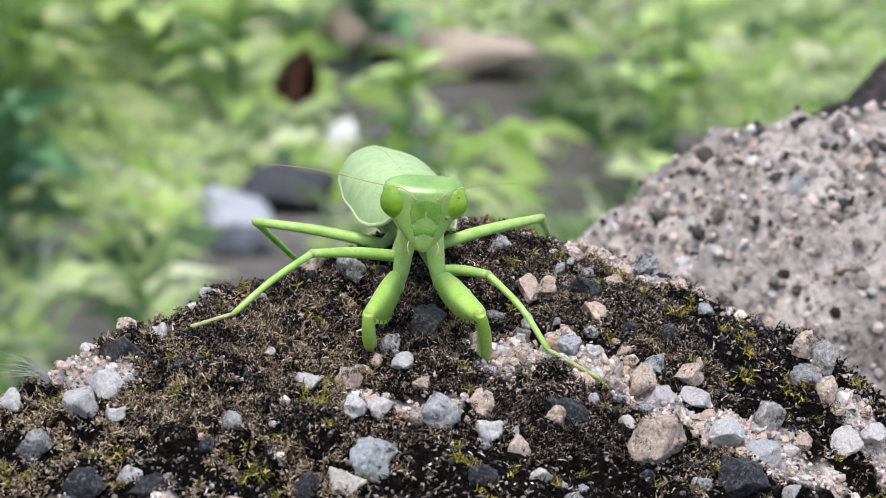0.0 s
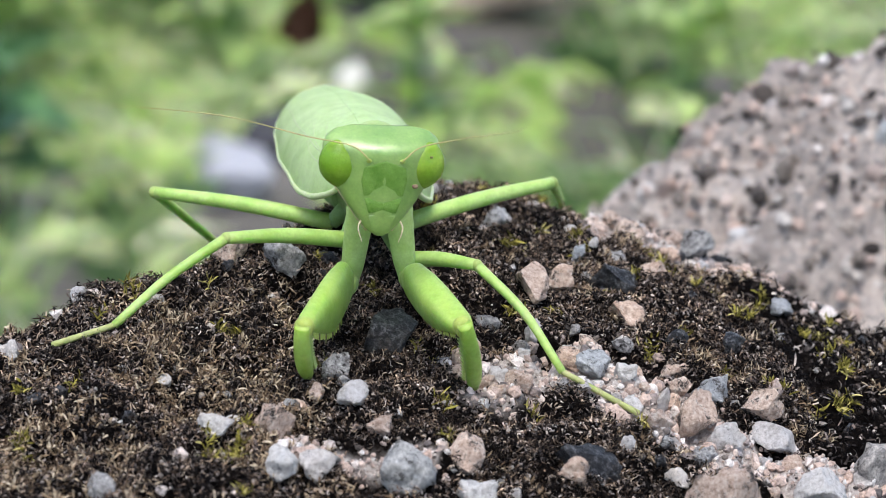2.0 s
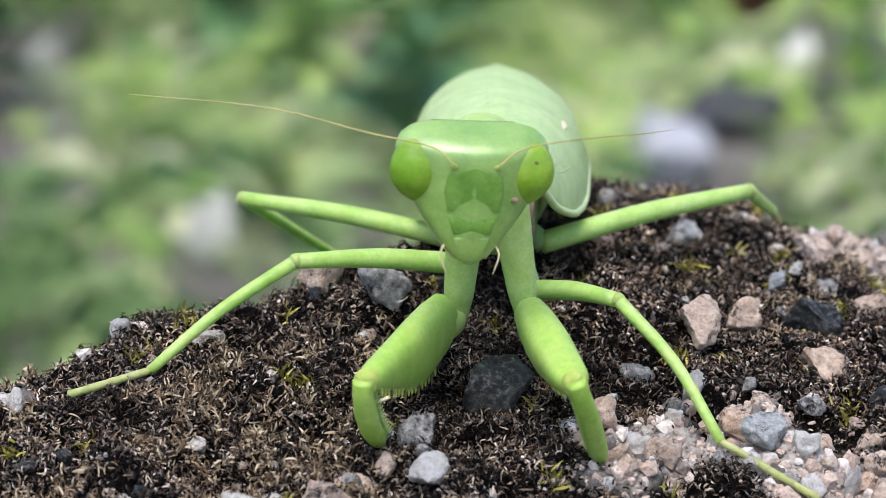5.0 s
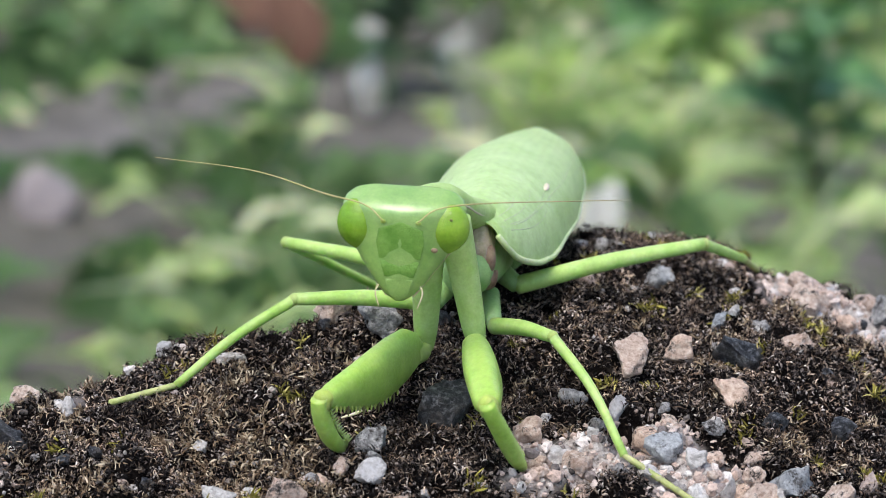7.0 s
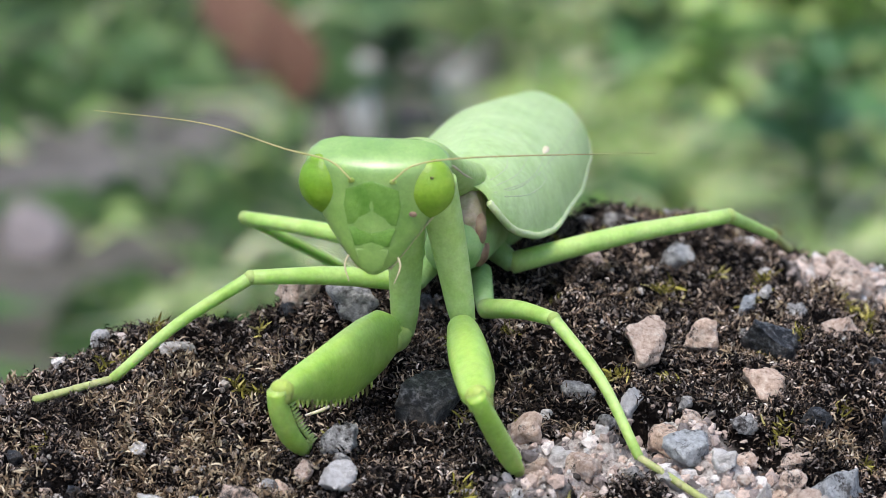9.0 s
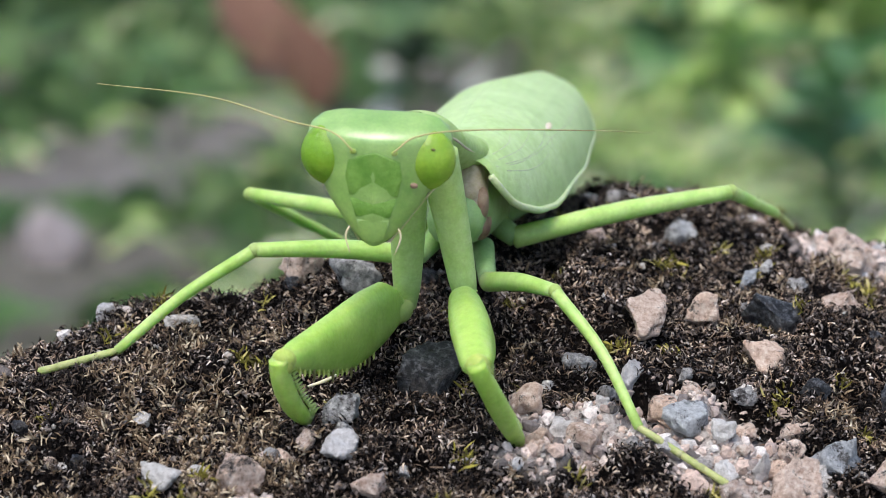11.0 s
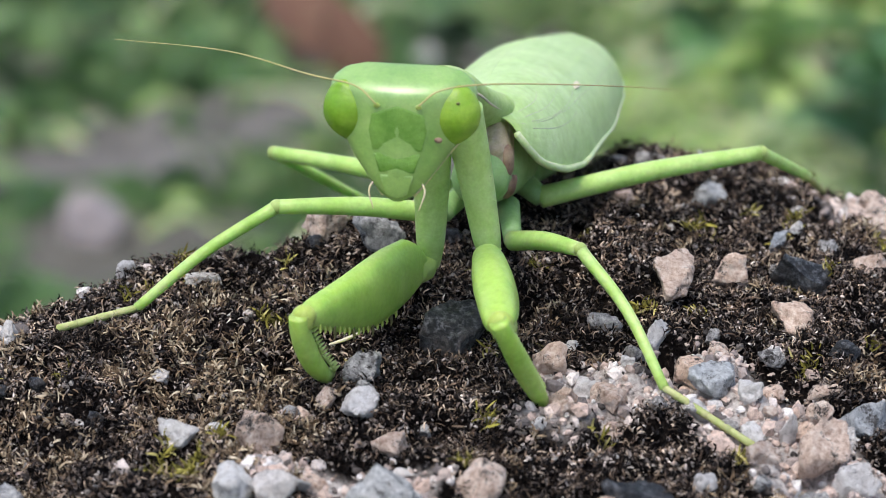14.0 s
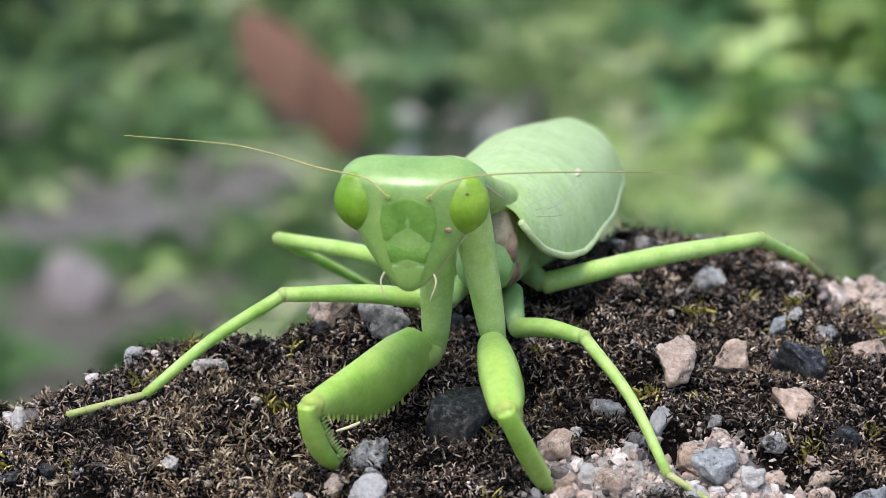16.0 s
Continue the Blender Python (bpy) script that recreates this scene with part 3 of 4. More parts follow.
def blade(bm, axis, tops, lows, half, across, n=26):
    """A flattened limb along axis (mm): its reach above and below the axis and its half thickness, station by station."""
    side_of = np.array(across, float) / np.linalg.norm(across)
    path = spline(axis, 6)
    at = np.linspace(0, len(axis) - 1, len(path))
    rings = []
    for p, q, d in zip(path, at, np.gradient(np.array(path), axis=0)):
        d = d / (np.linalg.norm(d) + 1e-9)
        u = side_of - d * side_of.dot(d)
        u /= np.linalg.norm(u)
        w = np.cross(d, u)
        t, l, h = (float(np.interp(q, range(len(axis)), v)) for v in (tops, lows, half))
        ring = []
        for a in np.linspace(0, 2 * math.pi, n, endpoint=False):
            c, k = math.cos(a), math.sin(a)
            ring.append(bm.verts.new((p + u * (t if k > 0 else l) * math.copysign(abs(k) ** 0.85, k) + w * h * math.copysign(abs(c) ** 0.8, c)) * 0.001))
        rings.append(ring)
    for a, b in zip(rings, rings[1:]):
        for k in range(n):
            bm.faces.new((a[k], a[(k + 1) % n], b[(k + 1) % n], b[k]))
    bm.faces.new(rings[0])
    bm.faces.new(rings[-1])


def grasping_leg(side, top, hinge, knee, tip, across, size, stout=1.0):
    """Coxa, broad spined femur and hooked, toothed tibia of a grasping foreleg. across: the way up the blade of the femur."""
    top_, hinge_, knee_, tip_ = (np.array(p, float) for p in (top, hinge, knee, tip))
    up = np.array(across, float) / np.linalg.norm(across)
    axis = [top_ + (hinge_ - top_) * f + np.array((0, 0.35 * math.sin(f * 3.1), 0)) for f in (0, 0.3, 0.6, 0.85, 1.0)]
    bm = bmesh.new()
    blade(bm, axis, [1.3, 1.15, 1.0, 0.85, 0.6], [1.3, 1.15, 1.0, 0.85, 0.6], [0.95, 0.85, 0.75, 0.7, 0.55], (1, -0.35 * side, 0), 22)
    cox = part("fore_coxa", bm, M_COXA, mantis)
    edge = np.array((1.0, -0.35 * side, 0)) / 1.06 * side
    for k in range(16):
        f = 0.12 + 0.8 * k / 15
        bm = bmesh.new()
        p = top_ + (hinge_ - top_) * f + edge * (1.28 - 0.5 * f) + np.array((0, 0.25, 0))
        tube(bm, [p - edge * 0.3, p - edge * (0.02 if k % 3 else -0.06)], [0.11, 0.04], 6, steps=2)
        part("tooth", bm, M_COXA, cox)
    d = knee_ - hinge_
    ln = d / np.linalg.norm(d)
    limb("trochanter", [hinge_ + np.array((0, 0, 0.35)), hinge_ + d * 0.05, hinge_ + d * 0.13], [0.62, 0.8, 0.85], M_PALE, mantis, 1.0, across, 16)
    bm = bmesh.new()
    for k in range(5):
        ball(bm, hinge_ + np.array((0.55 * side * math.cos(k * 1.7), -0.65, 0.5 - 0.28 * k)), (0.07, 0.06, 0.1), None, 8, 6)
    part("speck", bm, M_SPINE, mantis.children[-1], "dark specks at the joint")
    fr = (0.06, 0.12, 0.22, 0.36, 0.5, 0.64, 0.78, 0.9, 0.97)
    bm = bmesh.new()
    tops = [size * v for v in (0.7, 1.5, 2.1, 2.0, 1.7, 1.35, 1.05, 0.8, 0.55)]
    lows = [size * v for v in (0.5, 0.8, 1.4, 1.95, 2.15, 1.9, 1.35, 0.85, 0.55)]
    blade(bm, [hinge_ + d * f for f in fr], tops, lows, [stout * v for v in (0.5, 0.65, 0.82, 0.92, 0.95, 0.9, 0.82, 0.75, 0.6)], across)
    fem = part("fore_femur", bm, M_BLADE, mantis, "broad bright green grasping thigh")
    w = np.cross(ln, up)
    w = w / np.linalg.norm(w)
    e = tip_ - knee_
    n = e / np.linalg.norm(e)
    bow = -ln - n * (-ln).dot(n)
    bow = bow / (np.linalg.norm(bow) + 1e-9)
    bm = bmesh.new()
    blade(bm, [knee_ + e * f - bow * o for f, o in ((-0.06, 0.1), (0.12, 0.42), (0.35, 0.55), (0.6, 0.48), (0.82, 0.2), (1.0, -0.1))],
          [0.55, 0.58, 0.62, 0.6, 0.54, 0.38], [0.55, 0.58, 0.62, 0.6, 0.54, 0.38], [0.5, 0.56, 0.6, 0.58, 0.52, 0.36], w, 20)
    tib = part("fore_tibia", bm, M_BLADE, mantis)
    bm = bmesh.new()
    for m, rr in ((knee_ - ln * 0.35 + up * 0.05, 0.72), (knee_ + n * 0.4, 0.64), (knee_ - up * 0.25 - ln * 0.2, 0.68)):
        ball(bm, m, (rr, rr, 0.95 * rr), None, 18, 12)
    part("knee", bm, M_KNEE, fem, "yellowish wrinkled knee joint")
    # rows of short spines below the femur and inside the tibia
    for row in (-1, 1):
        for k in range(17):
            f = 0.34 + 0.58 * k / 16
            low = float(np.interp(f, fr, lows))
            p = hinge_ + d * f - up * low * 0.86 + w * row * 0.5
            long = 0.6 if k % 4 == 1 else 0.3
            bm = bmesh.new()
            tube(bm, [p + up * 0.2, p - up * long * 0.6 + w * row * 0.1, p - up * long + ln * 0.18 + w * row * 0.16], [0.13, 0.085, 0.015], 6, steps=2)
            part("spine", bm, M_SPINE if k % 4 == 1 else M_KNEE, fem)
    for row in (-1, 1):
        for k in range(13):
            f = 0.2 + 0.72 * k / 12
            o = float(np.interp(f, (0, 0.12, 0.35, 0.6, 0.82, 1.0), (0.2, 0.42, 0.55, 0.48, 0.2, -0.1)))
            p = knee_ + e * f - bow * o + bow * 0.55 + w * row * 0.42
            bm = bmesh.new()
            tube(bm, [p, p + bow * 0.5 + n * 0.14 + w * row * 0.1], [0.13, 0.02], 6, steps=2)
            part("spine", bm, M_PALE, tib)
    bm = bmesh.new()
    tube(bm, [tip_ - n * 0.5, tip_ + n * 0.05 + bow * 0.5, tip_ - n * 0.15 + bow * 1.3], [0.5, 0.32, 0.08], 8, steps=4)
    part("claw", bm, M_PALE, tib, "curved end hook")


def face_y(x, z):
    """Front of the face at x, z in the head's space, mm."""
    return -2.6 + 0.07 * x * x + (0.1 * (z - 0.6) ** 2 if z > 0.6 else 0.0) + 0.16 * max(0.0, -z - 3.0)


def face_plate(name, outline, material, head, label, proud=0.1):
    """A slightly raised, rounded plate of the face."""
    bm = bmesh.new()
    cx, cz = sum(p[0] for p in outline) / len(outline), sum(p[1] for p in outline) / len(outline)
    rows = []
    for f, up in ((1.0, -0.12), (0.97, 0.6), (0.85, 1.0), (0.45, 1.15)):
        ring = []
        for x, z in outline:
            px, pz = cx + (x - cx) * f, cz + (z - cz) * f
            ring.append(bm.verts.new(Vector((px, face_y(px, pz) - proud * up, pz)) * 0.001))
        rows.append(ring)
    n = len(outline)
    for a, b in zip(rows, rows[1:]):
        for k in range(n):
            bm.faces.new((a[k], a[(k + 1) % n], b[(k + 1) % n], b[k]))
    bm.faces.new(rows[-1])
    return part(name, bm, material, head, label)


def build_head():
    """The triangular head, in its own space: the neck joint is the origin, the face looks to -y."""
    zs = [-4.6, -4.3, -3.7, -2.9, -2.1, -1.2, -0.3, 0.7, 1.5, 2.1, 2.6, 2.85]
    ws = [0.35, 0.9, 1.5, 2.1, 2.7, 3.25, 3.75, 4.15, 4.25, 4.0, 3.35, 2.2]
    bm = bmesh.new()
    n, rows = 36, []
    for q in np.linspace(0, len(zs) - 1, 40):
        z, w = (float(np.interp(q, range(len(zs)), a)) for a in (zs, ws))
        back = float(np.interp(z, [-4.6, -3, 0, 1.5, 2.3, 2.8], [-1.3, -0.5, 0.3, 0.7, 0.6, 0.1]))
        ring = []
        for a in np.linspace(0, 2 * math.pi, n, endpoint=False):
            c, s = math.cos(a), math.sin(a)
            x = w * math.copysign(abs(c) ** 0.8, c)
            f = face_y(x, z) if z < 1.6 else face_y(x, 1.6) + 0.3 * (z - 1.6) + 1.3 * (z - 1.6) ** 2
            mid = (f + back) / 2
            f = mid if f > mid else f
            ring.append(bm.verts.new(Vector((x, mid + (back - f) / 2 * math.copysign(abs(s) ** 0.7, s), z)) * 0.001))
        rows.append(ring)
    for a, b in zip(rows, rows[1:]):
        for k in range(n):
            bm.faces.new((a[k], a[(k + 1) % n], b[(k + 1) % n], b[k]))
    bm.faces.new(rows[0])
    bm.faces.new(rows[-1])
    head = part("head", bm, M_FACE, mantis, "triangular green head with a flat face")
    face_plate("frontal_shield", [(-1.4, -1.6), (1.4, -1.6), (1.65, -0.5), (1.5, 0.45), (0.75, 0.75), (0, 1.0), (-0.75, 0.75), (-1.5, 0.45), (-1.65, -0.5)], M_PLATE, head, "darker green shield plate of the face", 0.02)
    face_plate("clypeus", [(-1.0, -2.85), (1.0, -2.85), (1.35, -1.75), (-1.35, -1.75)], M_PLATE, head, "darker green plate above the mouth", 0.02)
    face_plate("labrum", [(-0.7, -4.2), (0, -4.5), (0.7, -4.2), (0.95, -3.0), (-0.95, -3.0)], M_FACE, head, "", 0.04)
    for side in (-1, 1):
        bm = bmesh.new()
        ball(bm, (0, 0, 0), (1.6, 1.26, 1.85), None, 40, 28)
        for v in bm.verts:
            z = v.co.z * 1000
            f = 1 - 0.075 * max(0.0, -z) ** 1.6 - 0.02 * max(0.0, z) ** 2
            v.co.x, v.co.y = v.co.x * f, v.co.y * f
        bmesh.ops.transform(bm, matrix=Matrix.Translation((side * 0.0029, -0.00092, 0.00026)) @ Matrix.Rotation(side * 0.3, 4, "Y"), verts=bm.verts)
        eye = part("eye", bm, M_EYE, head, "bulging glossy lime-green compound eye")
        if side > 0:
            bm = bmesh.new()
            ball(bm, (3.35, -2.02, 1.2), (0.12, 0.08, 0.09), None, 8, 6)
            part("pupil_dot", bm, M_SPINE, eye, "tiny dark dot on the eye")
            bm = bmesh.new()
            ball(bm, (2.3, -2.16, -0.95), (0.24, 0.1, 0.17), None, 12, 8)
            part("eye_spot", bm, M_PLEURA, eye, "small brownish spot below the eye")
        bm = bmesh.new()
        tip = (-18.6, 7.0, 1.9) if side < 0 else (14.5, 16.0, -1.5)
        pts = [(side * 1.2, -2.75, 1.1), (side * 2.5, -2.3, 2.0), (side * 5.5, -0.5, 2.1), (side * 11.0, 3.5 if side < 0 else 7.0, 2.3 if side < 0 else 0.6), tip]
        tube(bm, pts, [0.05, 0.05, 0.045, 0.035, 0.02], 8, steps=8)
        part("antenna", bm, M_ANT, head, "thin tan antenna")
        bm = bmesh.new()
        tube(bm, [(side * 1.2, -1.8, -3.3), (side * 1.6, -2.3, -4.0), (side * 1.3, -2.6, -5.0)], [0.07, 0.06, 0.03], 8, steps=5)
        part("palp", bm, M_STRIPE, head, "small pale mouth feeler")
        bm = bmesh.new()
        tube(bm, [(side * 3.3, -0.6, -1.4), (side * 2.4, -0.9, -2.45), (side * 1.75, -1.2, -3.3), (side * 0.9, -1.7, -4.4)], [0.04, 0.1, 0.12, 0.09], 8, steps=5)
        part("cheek", bm, M_STRIPE, head, "cream cheek stripe")
    for side in (-1, 1):
        bm = bmesh.new()
        ball(bm, (side * 1.2, face_y(1.2, 0.95) - 0.05, 0.98), (0.2, 0.05, 0.16), None, 14, 10)
        part("antenna_socket", bm, M_KNEE, head, "rounded yellow-green antenna base")
    return head


build_body()
build_wing(-1)
build_wing(1)
walking_leg((-1.2, 6.5, 5.5), (-2.2, 3.5, 4.6), (-11.7, -0.8, 5.6), (-19.8, -3.2, -0.6), (-24.3, -4.9, -1.7), 0.62, 0.5)
walking_leg((1.4, 6.5, 4.6), (2.2, 3.0, 3.3), (6.9, -2.0, 4.4), (12.7, -8.2, -1.8), (18.1, -10.7, -4.1), 0.6, 0.8)
walking_leg((-1.2, 11.5, 5.0), (-2.2, 12.0, 3.7), (-15.7, 17.4, 4.3), (-9.6, 28.2, -2.5), (-7.5, 32.0, -5.0), 0.63)
walking_leg((1.6, 11.0, 5.0), (3.0, 10.0, 4.3), (16.2, 17.9, 6.0), (18.9, 26.8, 2.4), (19.9, 30.4, 0.5), 0.67)
grasping_leg(-1, (-1.9, -3.6, 12.4), (-2.3, -0.7, 2.5), (-7.4, -14.5, 2.9), (-6.5, -11.5, -1.6), (0, 0, 1), 1.08)
grasping_leg(1, (-0.2, -3.4, 13.0), (1.6, -2.3, 3.5), (4.0, -14.7, 3.3), (5.9, -10.0, -2.6), (-0.35, 0, 1), 0.9, 1.3)
head = build_head()
for ob in mantis.children:
    ob.location.y += 0.004

cam.data.dof.use_dof = True
cam.data.dof.focus_object = mantis
cam.data.dof.aperture_fstop = 66

# ---- crust: pebbles, gravel, moss ----
rng = np.random.RandomState(7)


def on_top(x, y, margin=4.0):
    return np.hypot(x - 8, y + 5) < rim(np.degrees(np.arctan2(y + 5, x - 8))) + margin


def bare(x, y):
    """1 in the stony stretch where the moss is gone: from the right forefoot to the lower right rim, and a patch lower left."""
    def seg(ax, ay, bx, by, w):
        t = np.clip(((x - ax) * (bx - ax) + (y - ay) * (by - ay)) / ((bx - ax) ** 2 + (by - ay) ** 2), 0, 1)
        return np.hypot(x - ax - t * (bx - ax), y - ay - t * (by - ay)) / w
    d = np.minimum.reduce([seg(7, -8, 15, -6, 3.2), seg(15, -6, 24, -14, 4.2), seg(24, -14, 40, -20, 3.6), seg(45, 10, 49, -16, 2.4),
                           seg(22, 26, 36, 22, 4.5), seg(-37, -8, -33, -12, 3.0), seg(-40, -34, 4, -43, 1.8), seg(-8, -20, 0, -21, 2.2), seg(7, -12, 9, -7, 2.4)])
    return np.clip(1.5 - d + 0.35 * lattice_noise(x, y, 3.0, 21), 0, 1)


co = np.empty(len(boulder.data.vertices) * 3, np.float32)
boulder.data.vertices.foreach_get("co", co)
co = co.reshape(-1, 3) * 1000
mark = boulder.data.attributes.new("bare", "FLOAT", "POINT")
mark.data.foreach_set("value", np.where(co[:, 2] > 250, np.clip(3.2 * bare(co[:, 0].astype(float), co[:, 1].astype(float)) - 1.6, 0, 1), 0.6).astype(np.float32))


def surface(x, y):
    """Height and normal of the crust on arrays, in mm."""
    z = top_height(x, y)
    gx = (top_height(x + 0.4, y, False) - top_height(x - 0.4, y, False)) / 0.8
    gy = (top_height(x, y + 0.4, False) - top_height(x, y - 0.4, False)) / 0.8
    n = np.stack([-gx, -gy, np.ones_like(gx)], 1)
    return z, n / np.linalg.norm(n, axis=1)[:, None]


def scatter(n, box, keep, r):
    """Random places on the crust, thinned by keep(x, y)."""
    x, y = r.uniform(box[0], box[1], n), r.uniform(box[2], box[3], n)
    ok = on_top(x, y) & (r.uniform(0, 1, n) < keep(x, y))
    return x[ok], y[ok]


def leaflets(name, x, y, material, length, width, upright, label, category, sink=0.1, curl=0.7, fluff=0.0):
    """Tiny curled moss leaves, one bent blade each, joined into one mesh."""
    n = len(x)
    z, nor = surface(x, y)
    t = rng.normal(0, 1, (n, 3))
    t -= (t * nor).sum(1)[:, None] * nor
    t /= np.linalg.norm(t, axis=1)[:, None]
    up = upright * rng.uniform(0.5, 1.4, n)
    d0 = nor * up[:, None] + t
    d0 /= np.linalg.norm(d0, axis=1)[:, None]
    side = np.cross(d0, nor)
    side /= np.linalg.norm(side, axis=1)[:, None] + 1e-9
    spin = rng.uniform(0, 2 * np.pi, n)[:, None]
    side = side * np.cos(spin) + np.cross(d0, side) * np.sin(spin)
    ln = (length * rng.uniform(0.55, 1.35, n))[:, None]
    wd = (width * rng.uniform(0.7, 1.3, n))[:, None]
    arc = np.cross(side, d0)
    th = (curl * rng.uniform(0.35, 1.0, n) * rng.choice([-1, 1], n))[:, None]
    base = np.stack([x, y, z], 1) - nor * (sink - fluff * rng.uniform(0, 1, n)[:, None] ** 2)
    ring = []
    for f, w in ((0.0, 0.7), (0.27, 1.0), (0.54, 0.95), (0.8, 0.65)):
        p = base + ln * (np.sin(th * f) / th * d0 + (1 - np.cos(th * f)) / th * arc)
        ring += [p - side * wd * w * 0.5, p + side * wd * w * 0.5 + arc * wd * 0.25]
    tip = base + ln * (np.sin(th) / th * d0 + (1 - np.cos(th)) / th * arc)
    v = np.stack(ring + [tip], 1).reshape(-1, 3) * 0.001
    v[:, 2] += 0.3
    k = np.arange(n)[:, None] * 9
    tris = np.stack([k + [0, 1, 3], k + [0, 3, 2], k + [2, 3, 5], k + [2, 5, 4], k + [4, 5, 7], k + [4, 7, 6], k + [6, 7, 8]], 1).reshape(-1, 3)
    ob = fast_mesh(name, v, tris, material)
    ob.parent = boulder
    tagged(ob, label, kind="stuff")
    return ob


def grains(name, x, y, size, material, label, lift=0.1, z=None, parent=None):
    """Loose grit: small rounded twenty-sided grains of random shape, joined into one mesh."""
    n = len(x)
    if z is None:
        z = top_height(x, y)
    g = (1 + 5 ** 0.5) / 2
    ax = np.array([[-1, g, 0], [1, g, 0], [-1, -g, 0], [1, -g, 0], [0, -1, g], [0, 1, g], [0, -1, -g], [0, 1, -g], [g, 0, -1], [g, 0, 1], [-g, 0, -1], [-g, 0, 1]]) / 1.9
    f = np.array([[0, 11, 5], [0, 5, 1], [0, 1, 7], [0, 7, 10], [0, 10, 11], [1, 5, 9], [5, 11, 4], [11, 10, 2], [10, 7, 6], [7, 1, 8],
                  [3, 9, 4], [3, 4, 2], [3, 2, 6], [3, 6, 8], [3, 8, 9], [4, 9, 5], [2, 4, 11], [6, 2, 10], [8, 6, 7], [9, 8, 1]])
    q = np.linalg.qr(rng.normal(0, 1, (n, 3, 3)))[0] * rng.uniform(0.55, 1.1, (n, 1, 3))
    s = (size * np.clip(rng.lognormal(0, 0.4, n), 0.4, 1.9))[:, None, None] * rng.uniform(0.62, 1.2, (n, 12, 1))
    v = np.einsum("nij,kj->nki", q, ax) * s + (np.stack([x, y, z + lift * rng.uniform(0, 1.6, n)], 1))[:, None, :]
    v = v.reshape(-1, 3) * 0.001
    v[:, 2] += 0.3
    tris = (np.arange(n)[:, None, None] * 12 + f).reshape(-1, 3)
    ob = fast_mesh(name, v, tris, material, False)
    ob.parent = parent or boulder
    tagged(ob, label, kind="stuff")


BOX = (-58, 58, -72, 38)
NEAR = (-32, 32, -26, 38)
moss_keep = lambda x, y: np.clip(1.1 - 1.5 * bare(x, y), 0, 1) * np.clip(0.75 + 0.6 * lattice_noise(x, y, 2.2, 31), 0.12, 1)
x, y = scatter(260000, NEAR, moss_keep, rng)
leaflets("moss", x, y, M_MOSS, 0.62, 0.105, 0.6, "curled blackish brown dry moss", "moss", curl=6.0, fluff=0.6)
x, y = scatter(85000, NEAR, moss_keep, rng)
leaflets("moss", x, y, M_MOSSBROWN, 0.72, 0.085, 0.8, "curled brown dry moss tips", "moss", sink=-0.1, curl=4.5, fluff=0.5)
x, y = scatter(110000, BOX, lambda x, y: moss_keep(x, y) * ((x < -32) | (x > 32) | (y < -26)), rng)
leaflets("moss", x, y, M_MOSS, 1.0, 0.14, 0.55, "curled blackish brown dry moss", "moss", curl=5.5, fluff=0.8)
x, y = scatter(16000, BOX, moss_keep, rng)
grains("moss", x, y, 0.15, M_MOSS, "dark crumbs of dry moss", 0.2)
tan_keep = lambda x, y: np.clip(lattice_noise(x, y, 3.4, 41) * 1.8 + np.where((x < -6) & (y < 2), 0.42, -0.02), 0, 1) * np.clip(1 - bare(x, y), 0, 1) * np.where((x < -6) & (y < 2), 1.4, 0.35)


def tufts(n, keep, spread, count):
    """Places for leaves that stand together in little rosettes."""
    x, y = scatter(n, BOX, keep, rng)
    clear = np.min([np.hypot(x - fx, y - fy) for fx, fy, _ in FEET], axis=0) > 1.9
    x, y = x[clear], y[clear]
    k = np.repeat(np.arange(len(x)), rng.randint(count[0], count[1], len(x)))
    return x[k] + rng.normal(0, spread, len(k)), y[k] + rng.normal(0, spread, len(k))


x, y = tufts(15000, tan_keep, 0.26, (9, 22))
leaflets("moss", x, y, M_MOSSTAN, 0.7, 0.12, 0.9, "tan and brown dry moss tips", "moss", sink=-0.25, curl=2.4, fluff=0.3)
zone = lambda x, y: np.clip(np.maximum.reduce([1.35 - np.hypot((x - 33) / 12, (y - 6) / 13), 1.05 - np.hypot((x + 16) / 30, (y + 20) / 14), 0.4 + 0 * x]), 0, 1)
green_keep = lambda x, y: np.clip(lattice_noise(x, y, 2.1, 51) * 3.2 - 1.45, 0, 1) * zone(x, y) * np.clip(1 - bare(x, y), 0, 1)
x, y = tufts(13000, green_keep, 0.22, (12, 26))
leaflets("moss", x, y, M_MOSSGREEN, 0.85, 0.13, 1.1, "olive and yellow-green moss tufts", "moss", sink=-0.25, curl=1.9, fluff=0.3)
x, y = scatter(15000, BOX, lambda x, y: 0.3 + 0.8 * bare(x, y) + np.where((x < -8) & (y < 0), 0.6, 0), rng)
grains("gravel", x, y, 0.2, M_GRIT, "fine pale and dark grit in the crust")
x, y = scatter(42000, BOX, lambda x, y: np.clip(1.4 * bare(x, y) - 0.2, 0, 1), rng)
grains("gravel", x, y, 0.19, M_CHIP, "pale sandy mortar grains of the bare concrete")
x, y = scatter(22000, BOX, lambda x, y: np.clip(1.4 * bare(x, y) - 0.25, 0, 1), rng)
grains("gravel", x, y, 0.36, M_CHIP, "pale pink and white chips of the bare concrete")
x, y = scatter(3000, BOX, lambda x, y: 0.05 + 0.9 * bare(x, y), rng)
grains("gravel", x, y, 0.6, M_CHIP, "coarse pale grit of the bare concrete")

